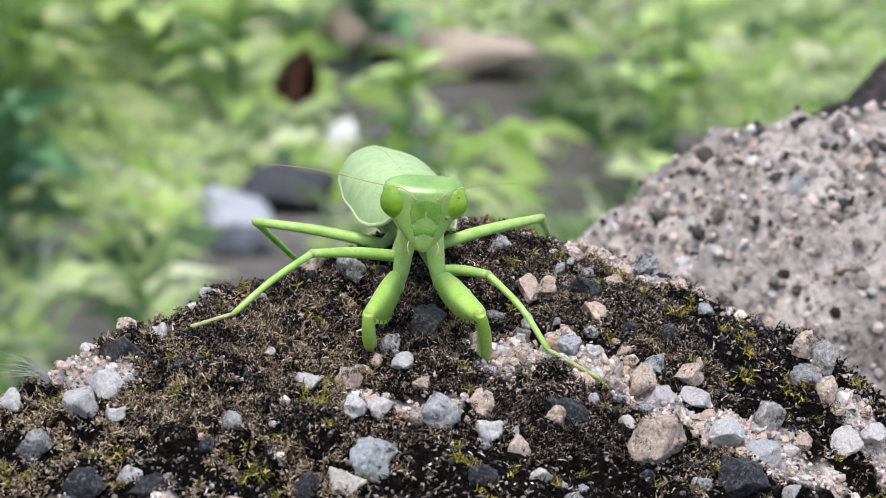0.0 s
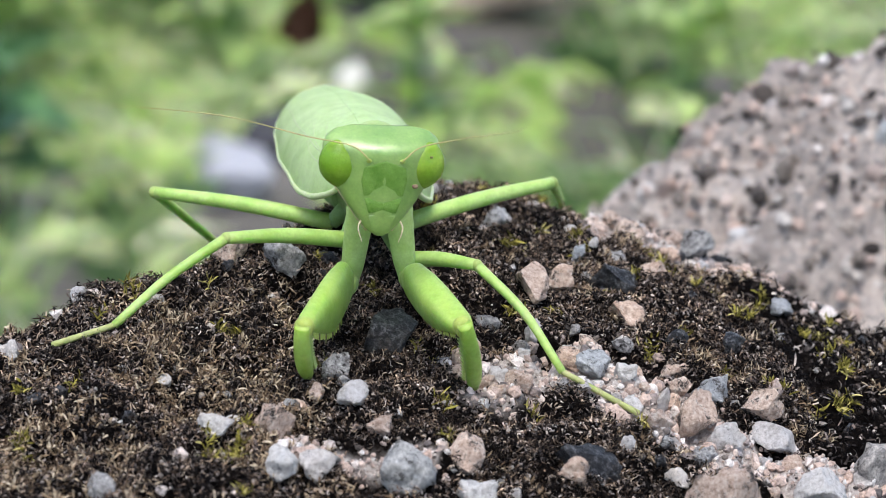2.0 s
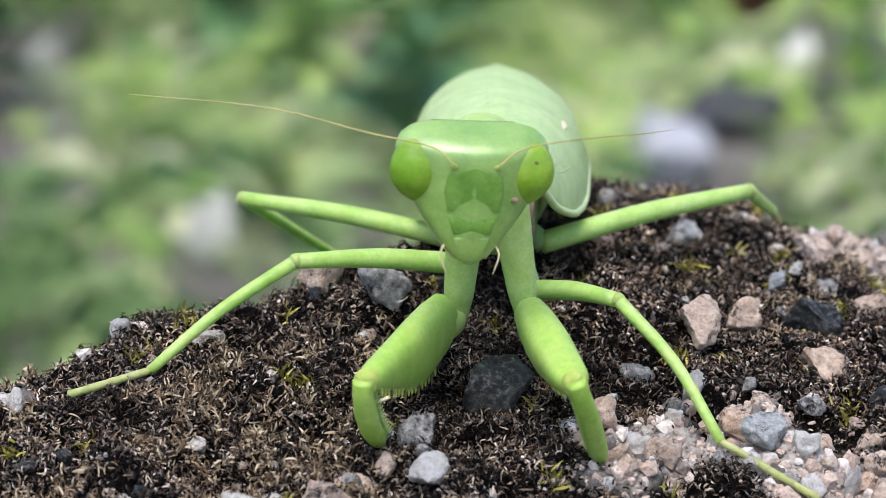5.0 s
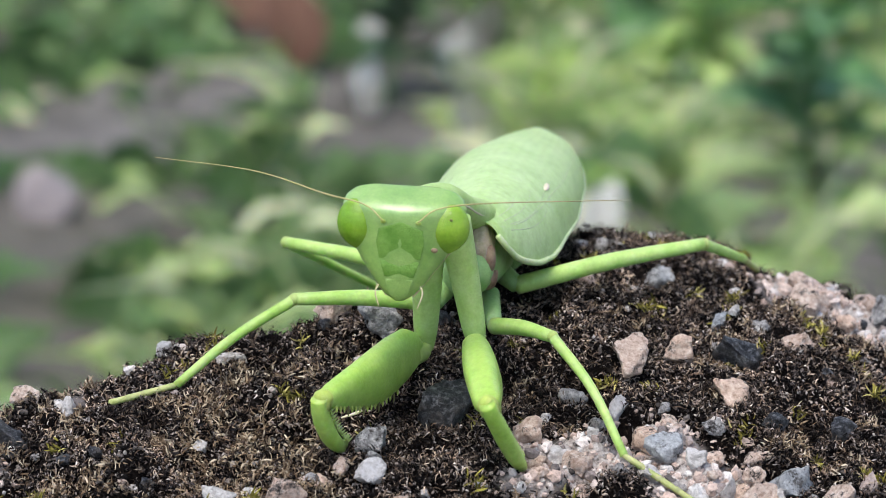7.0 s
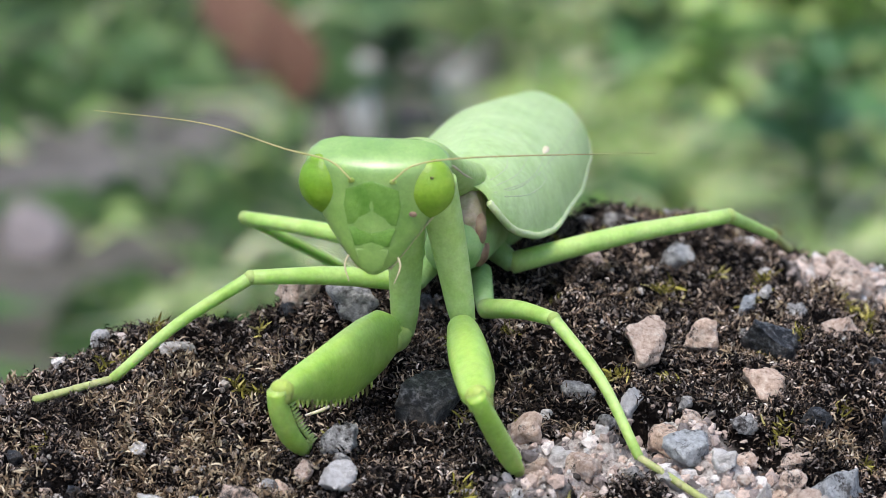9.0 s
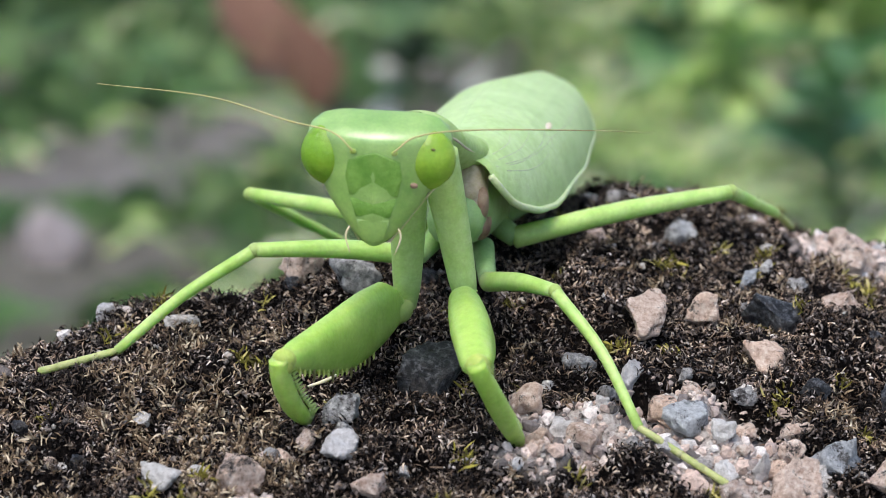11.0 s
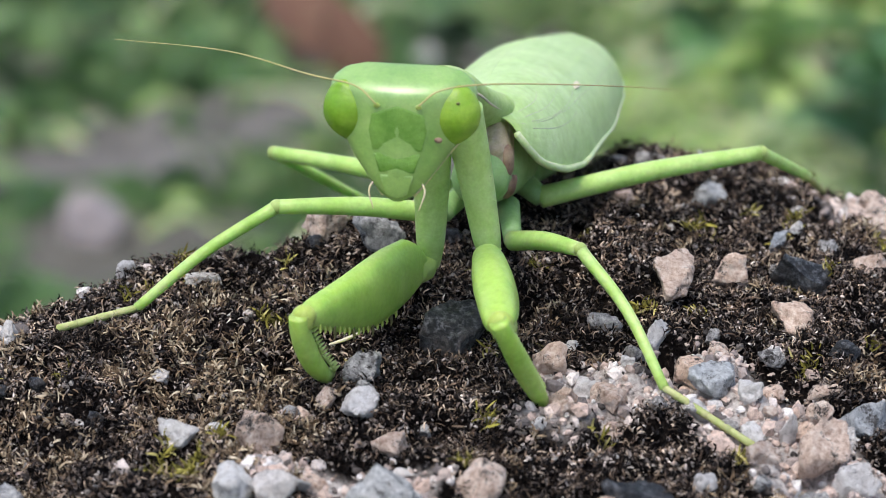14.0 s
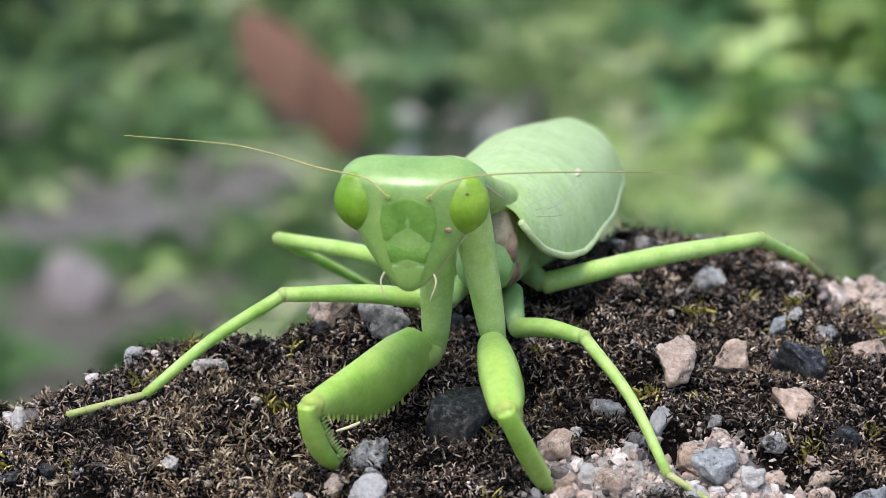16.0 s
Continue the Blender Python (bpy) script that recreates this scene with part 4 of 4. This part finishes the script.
# pebbles strewn over the crust, more where it is bare
pr = random.Random(5)
taken = [(o.location.x * 1000, o.location.y * 1000, 2.0) for o in boulder.children if o.name.startswith("pebble")]
made = 0
while made < 220:
    px, py = pr.uniform(-55, 52), pr.uniform(-66, 36)
    b = float(bare(np.array([px]), np.array([py]))[0])
    if not on_top(np.array([px]), np.array([py]), 2)[0] or pr.random() > 0.1 + 0.9 * b:
        continue
    w = min(4.6, 1.0 * math.exp(abs(pr.gauss(0, 0.62))) * (1.25 if b > 0.5 else 1.0))
    if py < -24:
        w *= 1.3
    if any(math.hypot(px - a, py - c) < 0.42 * (w + d) for a, c, d in taken):
        continue
    taken.append((px, py, w))
    kind = pr.choices(("white", "pink", "grey", "dark"), (5, 5, 1.5, 0.5) if b > 0.4 else (2, 2, 4, 3))[0]
    stone(kind, px, py, w, w * pr.uniform(0.7, 1.0), w * pr.uniform(0.6, 0.9), pr.uniform(0, 180), pr.uniform(0.02, 0.2))
    made += 1


# ---- plants and litter on the ground behind ----
def mat_leaf(name, stops, rough=0.5, trans=0.3):
    m = Mat(name, rough)
    geo = m.node("ShaderNodeNewGeometry")
    m.color(m.ramp(geo.outputs["Random Per Island"], stops))
    m.p.inputs["Transmission Weight"].default_value = 0.0
    m.p.inputs["Subsurface Weight"].default_value = trans
    m.p.inputs["Subsurface Radius"].default_value = (0.5, 1.0, 0.2)
    m.p.inputs["Subsurface Scale"].default_value = 0.004
    return m.m


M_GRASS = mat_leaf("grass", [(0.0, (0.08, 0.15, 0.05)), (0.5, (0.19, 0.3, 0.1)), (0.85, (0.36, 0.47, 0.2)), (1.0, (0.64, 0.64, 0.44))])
# paler copy of the grass: sunlight put into the colour
M_GRASS_SUNPAINT = mat_leaf("grass_sun_painted", [(0.0, (0.32, 0.46, 0.14)), (0.5, (0.58, 0.7, 0.32)), (1.0, (0.84, 0.86, 0.58))])
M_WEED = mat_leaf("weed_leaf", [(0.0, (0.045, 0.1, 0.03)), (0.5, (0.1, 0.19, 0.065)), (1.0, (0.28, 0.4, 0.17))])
# yellow-green leaves, their colour lightened to stand for sunlight
M_LIME_SUNPAINT = mat_leaf("lime_leaf_sun_painted", [(0.0, (0.38, 0.59, 0.12)), (0.6, (0.65, 0.8, 0.33)), (1.0, (0.85, 0.88, 0.56))])
M_FRESH = mat_leaf("fresh_leaf", [(0.0, (0.14, 0.34, 0.12)), (1.0, (0.3, 0.52, 0.24))])
M_DRY = mat_leaf("dry_leaf", [(0.0, (0.15, 0.08, 0.055)), (1.0, (0.22, 0.125, 0.09))], 0.8, 0.0)
# near-white leaf colour that stands for bright glints
M_GLINT = mat_leaf("glint_leaf", [(0.0, (0.66, 0.67, 0.62)), (1.0, (0.76, 0.76, 0.72))], 0.7, 0.0)


def blade_field(name, pts, material, length, width, lean, label, leafy=False):
    """Grass blades or low leaves, each a bent tapering strip, joined into one mesh."""
    x, y = pts
    n = len(x)
    a = rng.uniform(0, 2 * np.pi, n)
    d = np.stack([np.cos(a) * lean, np.sin(a) * lean, np.ones(n)], 1) * rng.uniform(0.7, 1.3, (n, 3))
    d /= np.linalg.norm(d, axis=1)[:, None]
    s = np.cross(d, np.stack([np.cos(a + 1.3), np.sin(a + 1.3), np.zeros(n)], 1))
    s /= np.linalg.norm(s, axis=1)[:, None]
    ln = (length * rng.uniform(0.4, 1.4, n))[:, None]
    wd = (width * rng.uniform(0.6, 1.3, n))[:, None]
    base = np.stack([x, y, np.zeros(n)], 1)
    fall = np.stack([np.cos(a), np.sin(a), -0.6 * np.ones(n)], 1)
    mid = base + d * ln * 0.55
    tip = base + d * ln * 0.85 + fall * ln * 0.3
    w0 = 0.25 if leafy else 0.8
    v = np.stack([base - s * wd * w0, base + s * wd * w0, mid - s * wd, mid + s * wd, tip], 1).reshape(-1, 3)
    k = np.arange(n)[:, None] * 5
    tris = np.stack([k + [0, 1, 3], k + [0, 3, 2], k + [2, 3, 4]], 1).reshape(-1, 3)
    ob = fast_mesh(name, v, tris, material)
    return tagged(ob, label, "grass" if not leafy else "weeds", kind="stuff")


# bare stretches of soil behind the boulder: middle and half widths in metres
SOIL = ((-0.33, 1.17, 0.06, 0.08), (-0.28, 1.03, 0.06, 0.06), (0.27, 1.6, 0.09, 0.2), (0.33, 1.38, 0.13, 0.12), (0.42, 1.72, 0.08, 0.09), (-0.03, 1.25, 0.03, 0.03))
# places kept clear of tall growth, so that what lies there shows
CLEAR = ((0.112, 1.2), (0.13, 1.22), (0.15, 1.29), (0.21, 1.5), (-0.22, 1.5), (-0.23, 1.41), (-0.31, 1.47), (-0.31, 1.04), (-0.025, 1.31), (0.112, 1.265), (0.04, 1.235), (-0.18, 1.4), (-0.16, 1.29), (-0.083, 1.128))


def field(n, keep):
    """Random places on the ground in the wedge behind the boulder, thinned by keep(x, y)."""
    y = rng.uniform(0.45, 3.2, n)
    x = -0.02 + rng.uniform(-1, 1, n) * (0.18 + 0.32 * y)
    ok = (rng.uniform(0, 1, n) < keep(x, y)) & (np.hypot(x - 0.03, y) > 0.2) & (np.hypot(x - 0.14, y - 0.2) > 0.22)
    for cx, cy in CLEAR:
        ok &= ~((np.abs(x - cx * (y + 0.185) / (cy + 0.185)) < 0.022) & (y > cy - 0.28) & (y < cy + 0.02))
    return x[ok], y[ok]


def soil(x, y):
    """1 on bare soil, 0 where it is overgrown."""
    d = np.minimum.reduce([np.hypot((x - cx) / rx, (y - cy) / ry) for cx, cy, rx, ry in SOIL])
    return np.clip(2.2 - 1.6 * d + 0.5 * lattice_noise(x * 100, y * 100, 5, 64), 0, 1)


def painted_sun(x, y):
    """1 where the growth is yellow-green, with sunlight painted into its colour: to the east of the middle, and a strip
    west of it.
    """
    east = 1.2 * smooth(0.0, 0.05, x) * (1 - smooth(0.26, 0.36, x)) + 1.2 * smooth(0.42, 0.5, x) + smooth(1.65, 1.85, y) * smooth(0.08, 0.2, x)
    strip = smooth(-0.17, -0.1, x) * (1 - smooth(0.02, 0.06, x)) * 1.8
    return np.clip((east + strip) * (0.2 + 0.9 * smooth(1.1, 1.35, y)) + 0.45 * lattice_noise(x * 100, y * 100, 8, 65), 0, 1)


def clumps(x, y, scale, seed):
    return np.clip(0.55 + 1.1 * lattice_noise(x * 100, y * 100, scale, seed), 0, 1)


blade_field("grass", field(30000, lambda x, y: (1 - soil(x, y)) * clumps(x, y, 9, 61) * (0.9 - 0.65 * painted_sun(x, y)) * (0.12 + 0.88 * smooth(-0.25, -0.1, x))), M_GRASS, 0.06, 0.0018, 0.8, "low green grass blurred in the distance")
blade_field("grass", field(22000, lambda x, y: (1 - 0.85 * soil(x, y)) * painted_sun(x, y) * clumps(x, y, 6, 66)), M_GRASS_SUNPAINT, 0.055, 0.003, 1.2, "pale grass, sunlight painted into its colour, blurred in the distance")
blade_field("weeds", field(20000, lambda x, y: (1 - soil(x, y)) * (1 - 0.8 * painted_sun(x, y)) * np.clip(clumps(x, y, 7, 62) + 0.4 * (x < -0.15), 0, 1)), M_WEED, 0.036, 0.008, 1.4, "dark low broad-leaved weeds", True)
blade_field("weeds", field(44000, lambda x, y: (1 - 0.9 * soil(x, y)) * painted_sun(x, y) ** 1.5 * clumps(x, y, 5, 63)), M_LIME_SUNPAINT, 0.036, 0.009, 3.0, "yellow-green weeds with sunlight painted into their colour", True)


# the same growth, thinner, over the rest of the ground round about
gx, gy = rng.uniform(-3, 3, 40000), rng.uniform(-2.5, 3.4, 40000)
around = ((np.abs(gx + 0.02) > 0.18 + 0.32 * gy) | (gy < 0.45) | (gy > 3.2)) & (np.hypot(gx - 0.05, gy) > 0.5) & (rng.uniform(0, 1, 40000) < clumps(gx, gy, 14, 67))
blade_field("grass", (gx[around], gy[around]), M_GRASS, 0.06, 0.005, 0.9, "low patchy green grass on grey soil")


def leaf_mesh(name, length, width, material, curl=0.25, n=8):
    """A pointed leaf with a folded midrib, lying along +x, base at the origin."""
    bm = bmesh.new()
    rows = []
    for i in range(n + 1):
        t = i / n
        w = width * 0.5 * math.sin(math.pi * min(1, t ** 0.8 + 0.02)) + 0.0004
        z = curl * length * (t - t * t) - 0.12 * length * t * t
        rows.append([bm.verts.new((t * length, u * w, z + 0.35 * abs(u) * w)) for u in (-1, -0.5, 0, 0.5, 1)])
    for a, b in zip(rows, rows[1:]):
        for k in range(4):
            bm.faces.new((a[k], a[k + 1], b[k + 1], b[k]))
    bmesh.ops.solidify(bm, geom=bm.faces[:], thickness=0.0006)
    me = bpy.data.meshes.new(name)
    bm.to_mesh(me)
    bm.free()
    me.materials.append(material)
    me.polygons.foreach_set("use_smooth", [True] * len(me.polygons))
    return me


LEAVES = {k: leaf_mesh("leaf", 0.06, 0.034, m) for k, m in (("weed", M_WEED), ("fresh", M_FRESH), ("lime", M_LIME_SUNPAINT), ("dry", M_DRY), ("glint", M_GLINT))}


def weed(x, y, tall, kind, n, size, label):
    """A broad-leaved weed: a stem with leaves round it."""
    w = thing("weed_plant", (x, y, 0), label, "weed", "broad-leaved weeds")
    bm = bmesh.new()
    tube(bm, [(0, 0, -5), (4, 2, tall * 500), (2, 6, tall * 1000)], [2.0, 1.6, 1.0], 8, steps=4)
    part("stem", bm, M_WEED, w)
    for i in range(2 * n):
        ob = new("leaf", LEAVES[kind])
        ob.parent = w
        a = i * 137.5 + pr.uniform(-20, 20)
        ob.matrix_basis = pose(0.002, 0.003, tall * (0.3 + 0.7 * i / max(1, 2 * n - 1)), pr.uniform(-20, 20), pr.uniform(-35, 15), a) @ Matrix.Scale(0.62 * size * pr.uniform(0.7, 1.2), 4)


# the lime leaves carry sunlight in their colour
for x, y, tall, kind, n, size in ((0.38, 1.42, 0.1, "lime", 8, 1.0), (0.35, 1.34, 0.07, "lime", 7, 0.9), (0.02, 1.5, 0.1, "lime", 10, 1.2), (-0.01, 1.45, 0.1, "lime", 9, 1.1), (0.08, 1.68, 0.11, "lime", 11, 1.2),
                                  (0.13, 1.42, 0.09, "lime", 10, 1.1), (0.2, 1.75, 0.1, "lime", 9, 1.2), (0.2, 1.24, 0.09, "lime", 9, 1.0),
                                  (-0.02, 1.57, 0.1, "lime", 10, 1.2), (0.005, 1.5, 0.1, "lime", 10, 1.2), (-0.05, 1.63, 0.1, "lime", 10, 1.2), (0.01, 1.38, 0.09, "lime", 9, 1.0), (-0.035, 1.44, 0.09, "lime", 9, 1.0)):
    weed(x, y, tall, kind, n, size, "leafy yellow-green weed growing from the soil, sunlight painted into its leaves")
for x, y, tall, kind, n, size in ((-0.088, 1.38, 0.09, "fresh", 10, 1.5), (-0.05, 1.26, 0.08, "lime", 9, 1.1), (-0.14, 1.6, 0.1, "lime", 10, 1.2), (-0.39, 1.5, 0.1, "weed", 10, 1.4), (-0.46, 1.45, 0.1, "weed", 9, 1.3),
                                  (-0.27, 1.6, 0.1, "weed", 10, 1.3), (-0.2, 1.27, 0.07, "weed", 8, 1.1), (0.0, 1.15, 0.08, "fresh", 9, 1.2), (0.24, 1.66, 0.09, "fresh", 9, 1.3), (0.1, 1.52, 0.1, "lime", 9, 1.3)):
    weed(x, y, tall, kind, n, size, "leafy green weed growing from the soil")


bm = bmesh.new()
tube(bm, [(-9, 0, 1.0), (0, 0, 0.8), (15, 0, 3.6), (30, 0, 3.2), (45, 0, -0.8), (58, 0, -6.0)], [0.9, 1.0, 0.8, 0.6, 0.4, 0.2], 8, steps=3)
RIB = bpy.data.meshes.new("midrib")
bm.to_mesh(RIB)
bm.free()
RIB.materials.append(M_DRY)


def litter(x, y, kind, size, turn, tilt, label):
    """A fallen leaf propped up in the weeds."""
    ob = new("fallen_leaf", LEAVES[kind])
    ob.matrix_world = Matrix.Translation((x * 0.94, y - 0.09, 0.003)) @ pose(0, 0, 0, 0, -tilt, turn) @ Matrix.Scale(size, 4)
    tagged(ob, label, "leaf", "fallen leaves")
    rib = new("midrib", RIB)
    rib.parent = ob


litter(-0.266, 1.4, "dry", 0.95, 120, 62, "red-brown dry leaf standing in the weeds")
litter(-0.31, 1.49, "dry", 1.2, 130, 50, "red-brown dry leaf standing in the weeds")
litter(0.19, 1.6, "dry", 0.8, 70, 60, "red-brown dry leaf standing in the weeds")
# small pale leaves added to make the bright blurred spots in the weeds
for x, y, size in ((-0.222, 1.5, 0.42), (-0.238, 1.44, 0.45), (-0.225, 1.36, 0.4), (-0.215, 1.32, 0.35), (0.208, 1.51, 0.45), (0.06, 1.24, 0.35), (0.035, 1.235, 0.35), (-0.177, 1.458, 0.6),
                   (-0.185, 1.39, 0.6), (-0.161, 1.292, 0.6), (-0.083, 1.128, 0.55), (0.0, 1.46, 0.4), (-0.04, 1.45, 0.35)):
    litter(x, y, "glint", size, 75, 55, "pale leaf added in the weeds to give a bright blurred glint")


def ground_stone(x, y, w, d, h, material, seed, label):
    me = stone_mesh("stone", seed)
    me.materials.append(material)
    ob = new("stone", me)
    ob.matrix_world = Matrix.Translation((x, y, h * 0.3)) @ pose(0, 0, 0, 0, 0, seed * 40) @ Matrix.Diagonal((w / 2, d / 2, h / 2, 1))
    tagged(ob, label, "stone", "stones on the soil")


def mat_plain_stone(name, a, b):
    m = Mat(name, 0.8)
    m.color(m.ramp(m.noise(45, 5, 0.6), [(0.35, a), (0.65, b)]))
    m.bump(m.noise(120, 4, 0.6), 0.5, 0.003)
    return m.m


M_LAV = mat_plain_stone("pale_lavender_stone", (0.44, 0.45, 0.5), (0.6, 0.61, 0.67))
M_SLATE = mat_plain_stone("slate_stone", (0.05, 0.05, 0.06), (0.12, 0.12, 0.14))
M_ROSY = mat_plain_stone("pinkish_stone", (0.3, 0.26, 0.26), (0.45, 0.4, 0.4))
M_BEIGE = mat_plain_stone("beige_stone", (0.45, 0.36, 0.28), (0.62, 0.52, 0.42))
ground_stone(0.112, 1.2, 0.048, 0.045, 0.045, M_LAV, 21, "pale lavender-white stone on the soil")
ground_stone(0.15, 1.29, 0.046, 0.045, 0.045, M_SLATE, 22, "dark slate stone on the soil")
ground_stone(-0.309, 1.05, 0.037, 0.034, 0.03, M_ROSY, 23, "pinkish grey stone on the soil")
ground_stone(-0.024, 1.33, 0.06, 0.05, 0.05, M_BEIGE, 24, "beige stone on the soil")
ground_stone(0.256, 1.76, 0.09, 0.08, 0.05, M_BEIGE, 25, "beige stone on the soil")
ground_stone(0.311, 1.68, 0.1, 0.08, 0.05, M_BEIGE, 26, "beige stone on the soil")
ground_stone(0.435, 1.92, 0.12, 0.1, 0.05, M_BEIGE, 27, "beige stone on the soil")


# chips standing out of the second boulder's face
n2 = len(boulder_two.data.vertices)
vc, vn = np.empty(n2 * 3, np.float32), np.empty(n2 * 3, np.float32)
boulder_two.data.vertices.foreach_get("co", vc)
boulder_two.data.vertices.foreach_get("normal", vn)
vc, vn = vc.reshape(-1, 3), vn.reshape(-1, 3)
face = np.where((vn[:, 1] < 0.35) & (vc[:, 2] > 0.17) & (vc[:, 0] < 0.21))[0]
for size, count, mat in ((0.5, 7000, M_CHIP), (0.9, 1200, M_CHIP), (0.6, 7000, M_GRIT), (1.0, 1500, M_GRIT)):
    p = vc[rng.choice(face, count)] * 1000 + rng.normal(0, 0.5, (count, 3))
    grains("gravel", p[:, 0], p[:, 1], size, mat, "pale grey and pink chips of the speckled boulder", 0.1, p[:, 2] - 300, boulder_two)
for i in range(230):
    k = pr.choice(list(face[::97]))
    co, no = Vector(vc[k]), Vector(vn[k])
    w = 5.2 * math.exp(pr.gauss(0, 0.55))
    ob = stone(pr.choices(("white", "pink", "grey", "blue"), (6, 7, 1.5, 1.5))[0], 0, 0, w, w * 0.85, w * 0.75, pr.uniform(0, 180), 0.1, boulder_two, 0, i)
    ob.matrix_world = Matrix.Translation(co - no * w * 0.00036) @ ob.matrix_world.to_3x3().to_4x4()


# a sliver of straw under the grasping leg
bm = bmesh.new()
sx, sy = -6.2, -6.6
sz = float(top_height(sx, sy))
tube(bm, [(-1.1, 0.2, 0.9), (0.0, 0.0, 1.4), (1.1, -0.2, 2.1)], [0.14, 0.24, 0.08], 8, 0.5, steps=4)
straw = part("straw", bm, M_CREAM, None)
straw.location = mm(sx, sy, sz)
tagged(straw, "short yellowish straw sliver lying on the moss", "straw")


# a wisp of seed fluff caught on the rim
fluff = thing("seed_fluff", mm(-38.5, -10.5, float(top_height(-38.5, -10.5))), "wisp of fine grey plant hairs caught on the boulder", "plant fluff")
for i in range(26):
    a, up = pr.uniform(2.2, 4.4), pr.uniform(0.1, 1.0)
    ln = pr.uniform(3, 7)
    d = Vector((math.cos(a), math.sin(a) * 0.6, up)).normalized()
    bm = bmesh.new()
    tube(bm, [(0, 0, 0.2), tuple(d * ln * 0.5 + Vector((0, 0, 0.5))), tuple(d * ln + Vector((0, 0, -0.6 * up)))], [0.035, 0.03, 0.015], 5, steps=4)
    part("hair", bm, M_FLUFF, fluff)


def motions():
    """The head sways and turns a little as it follows what it watches."""
    rows = []
    for t, x, y, z, nod, lean, yaw in ((0, -1.9, -8.7, 13.4, 1.5, -0.4, 1), (1, -2.0, -8.7, 13.5, 2.5, 0, 1.5), (3.5, -1.85, -8.7, 13.4, 3.2, -0.5, 3.5), (5.2, -2.2, -8.8, 13.4, 1.2, 1, 6),
                                       (7.3, -2.75, -8.7, 13.8, -0.5, 0.5, 0.5), (8, -2.65, -8.7, 13.8, 1, -0.5, -1), (12.5, -2.7, -8.65, 13.7, 0, 0.5, 0.5), (16, -2.5, -8.65, 13.7, 0.3, -0.9, 1.5)):
        rows.append((t, pose(x * 0.001, y * 0.001 + 0.004, z * 0.001, nod, lean, yaw)))
    walk(head, rows)


motions()
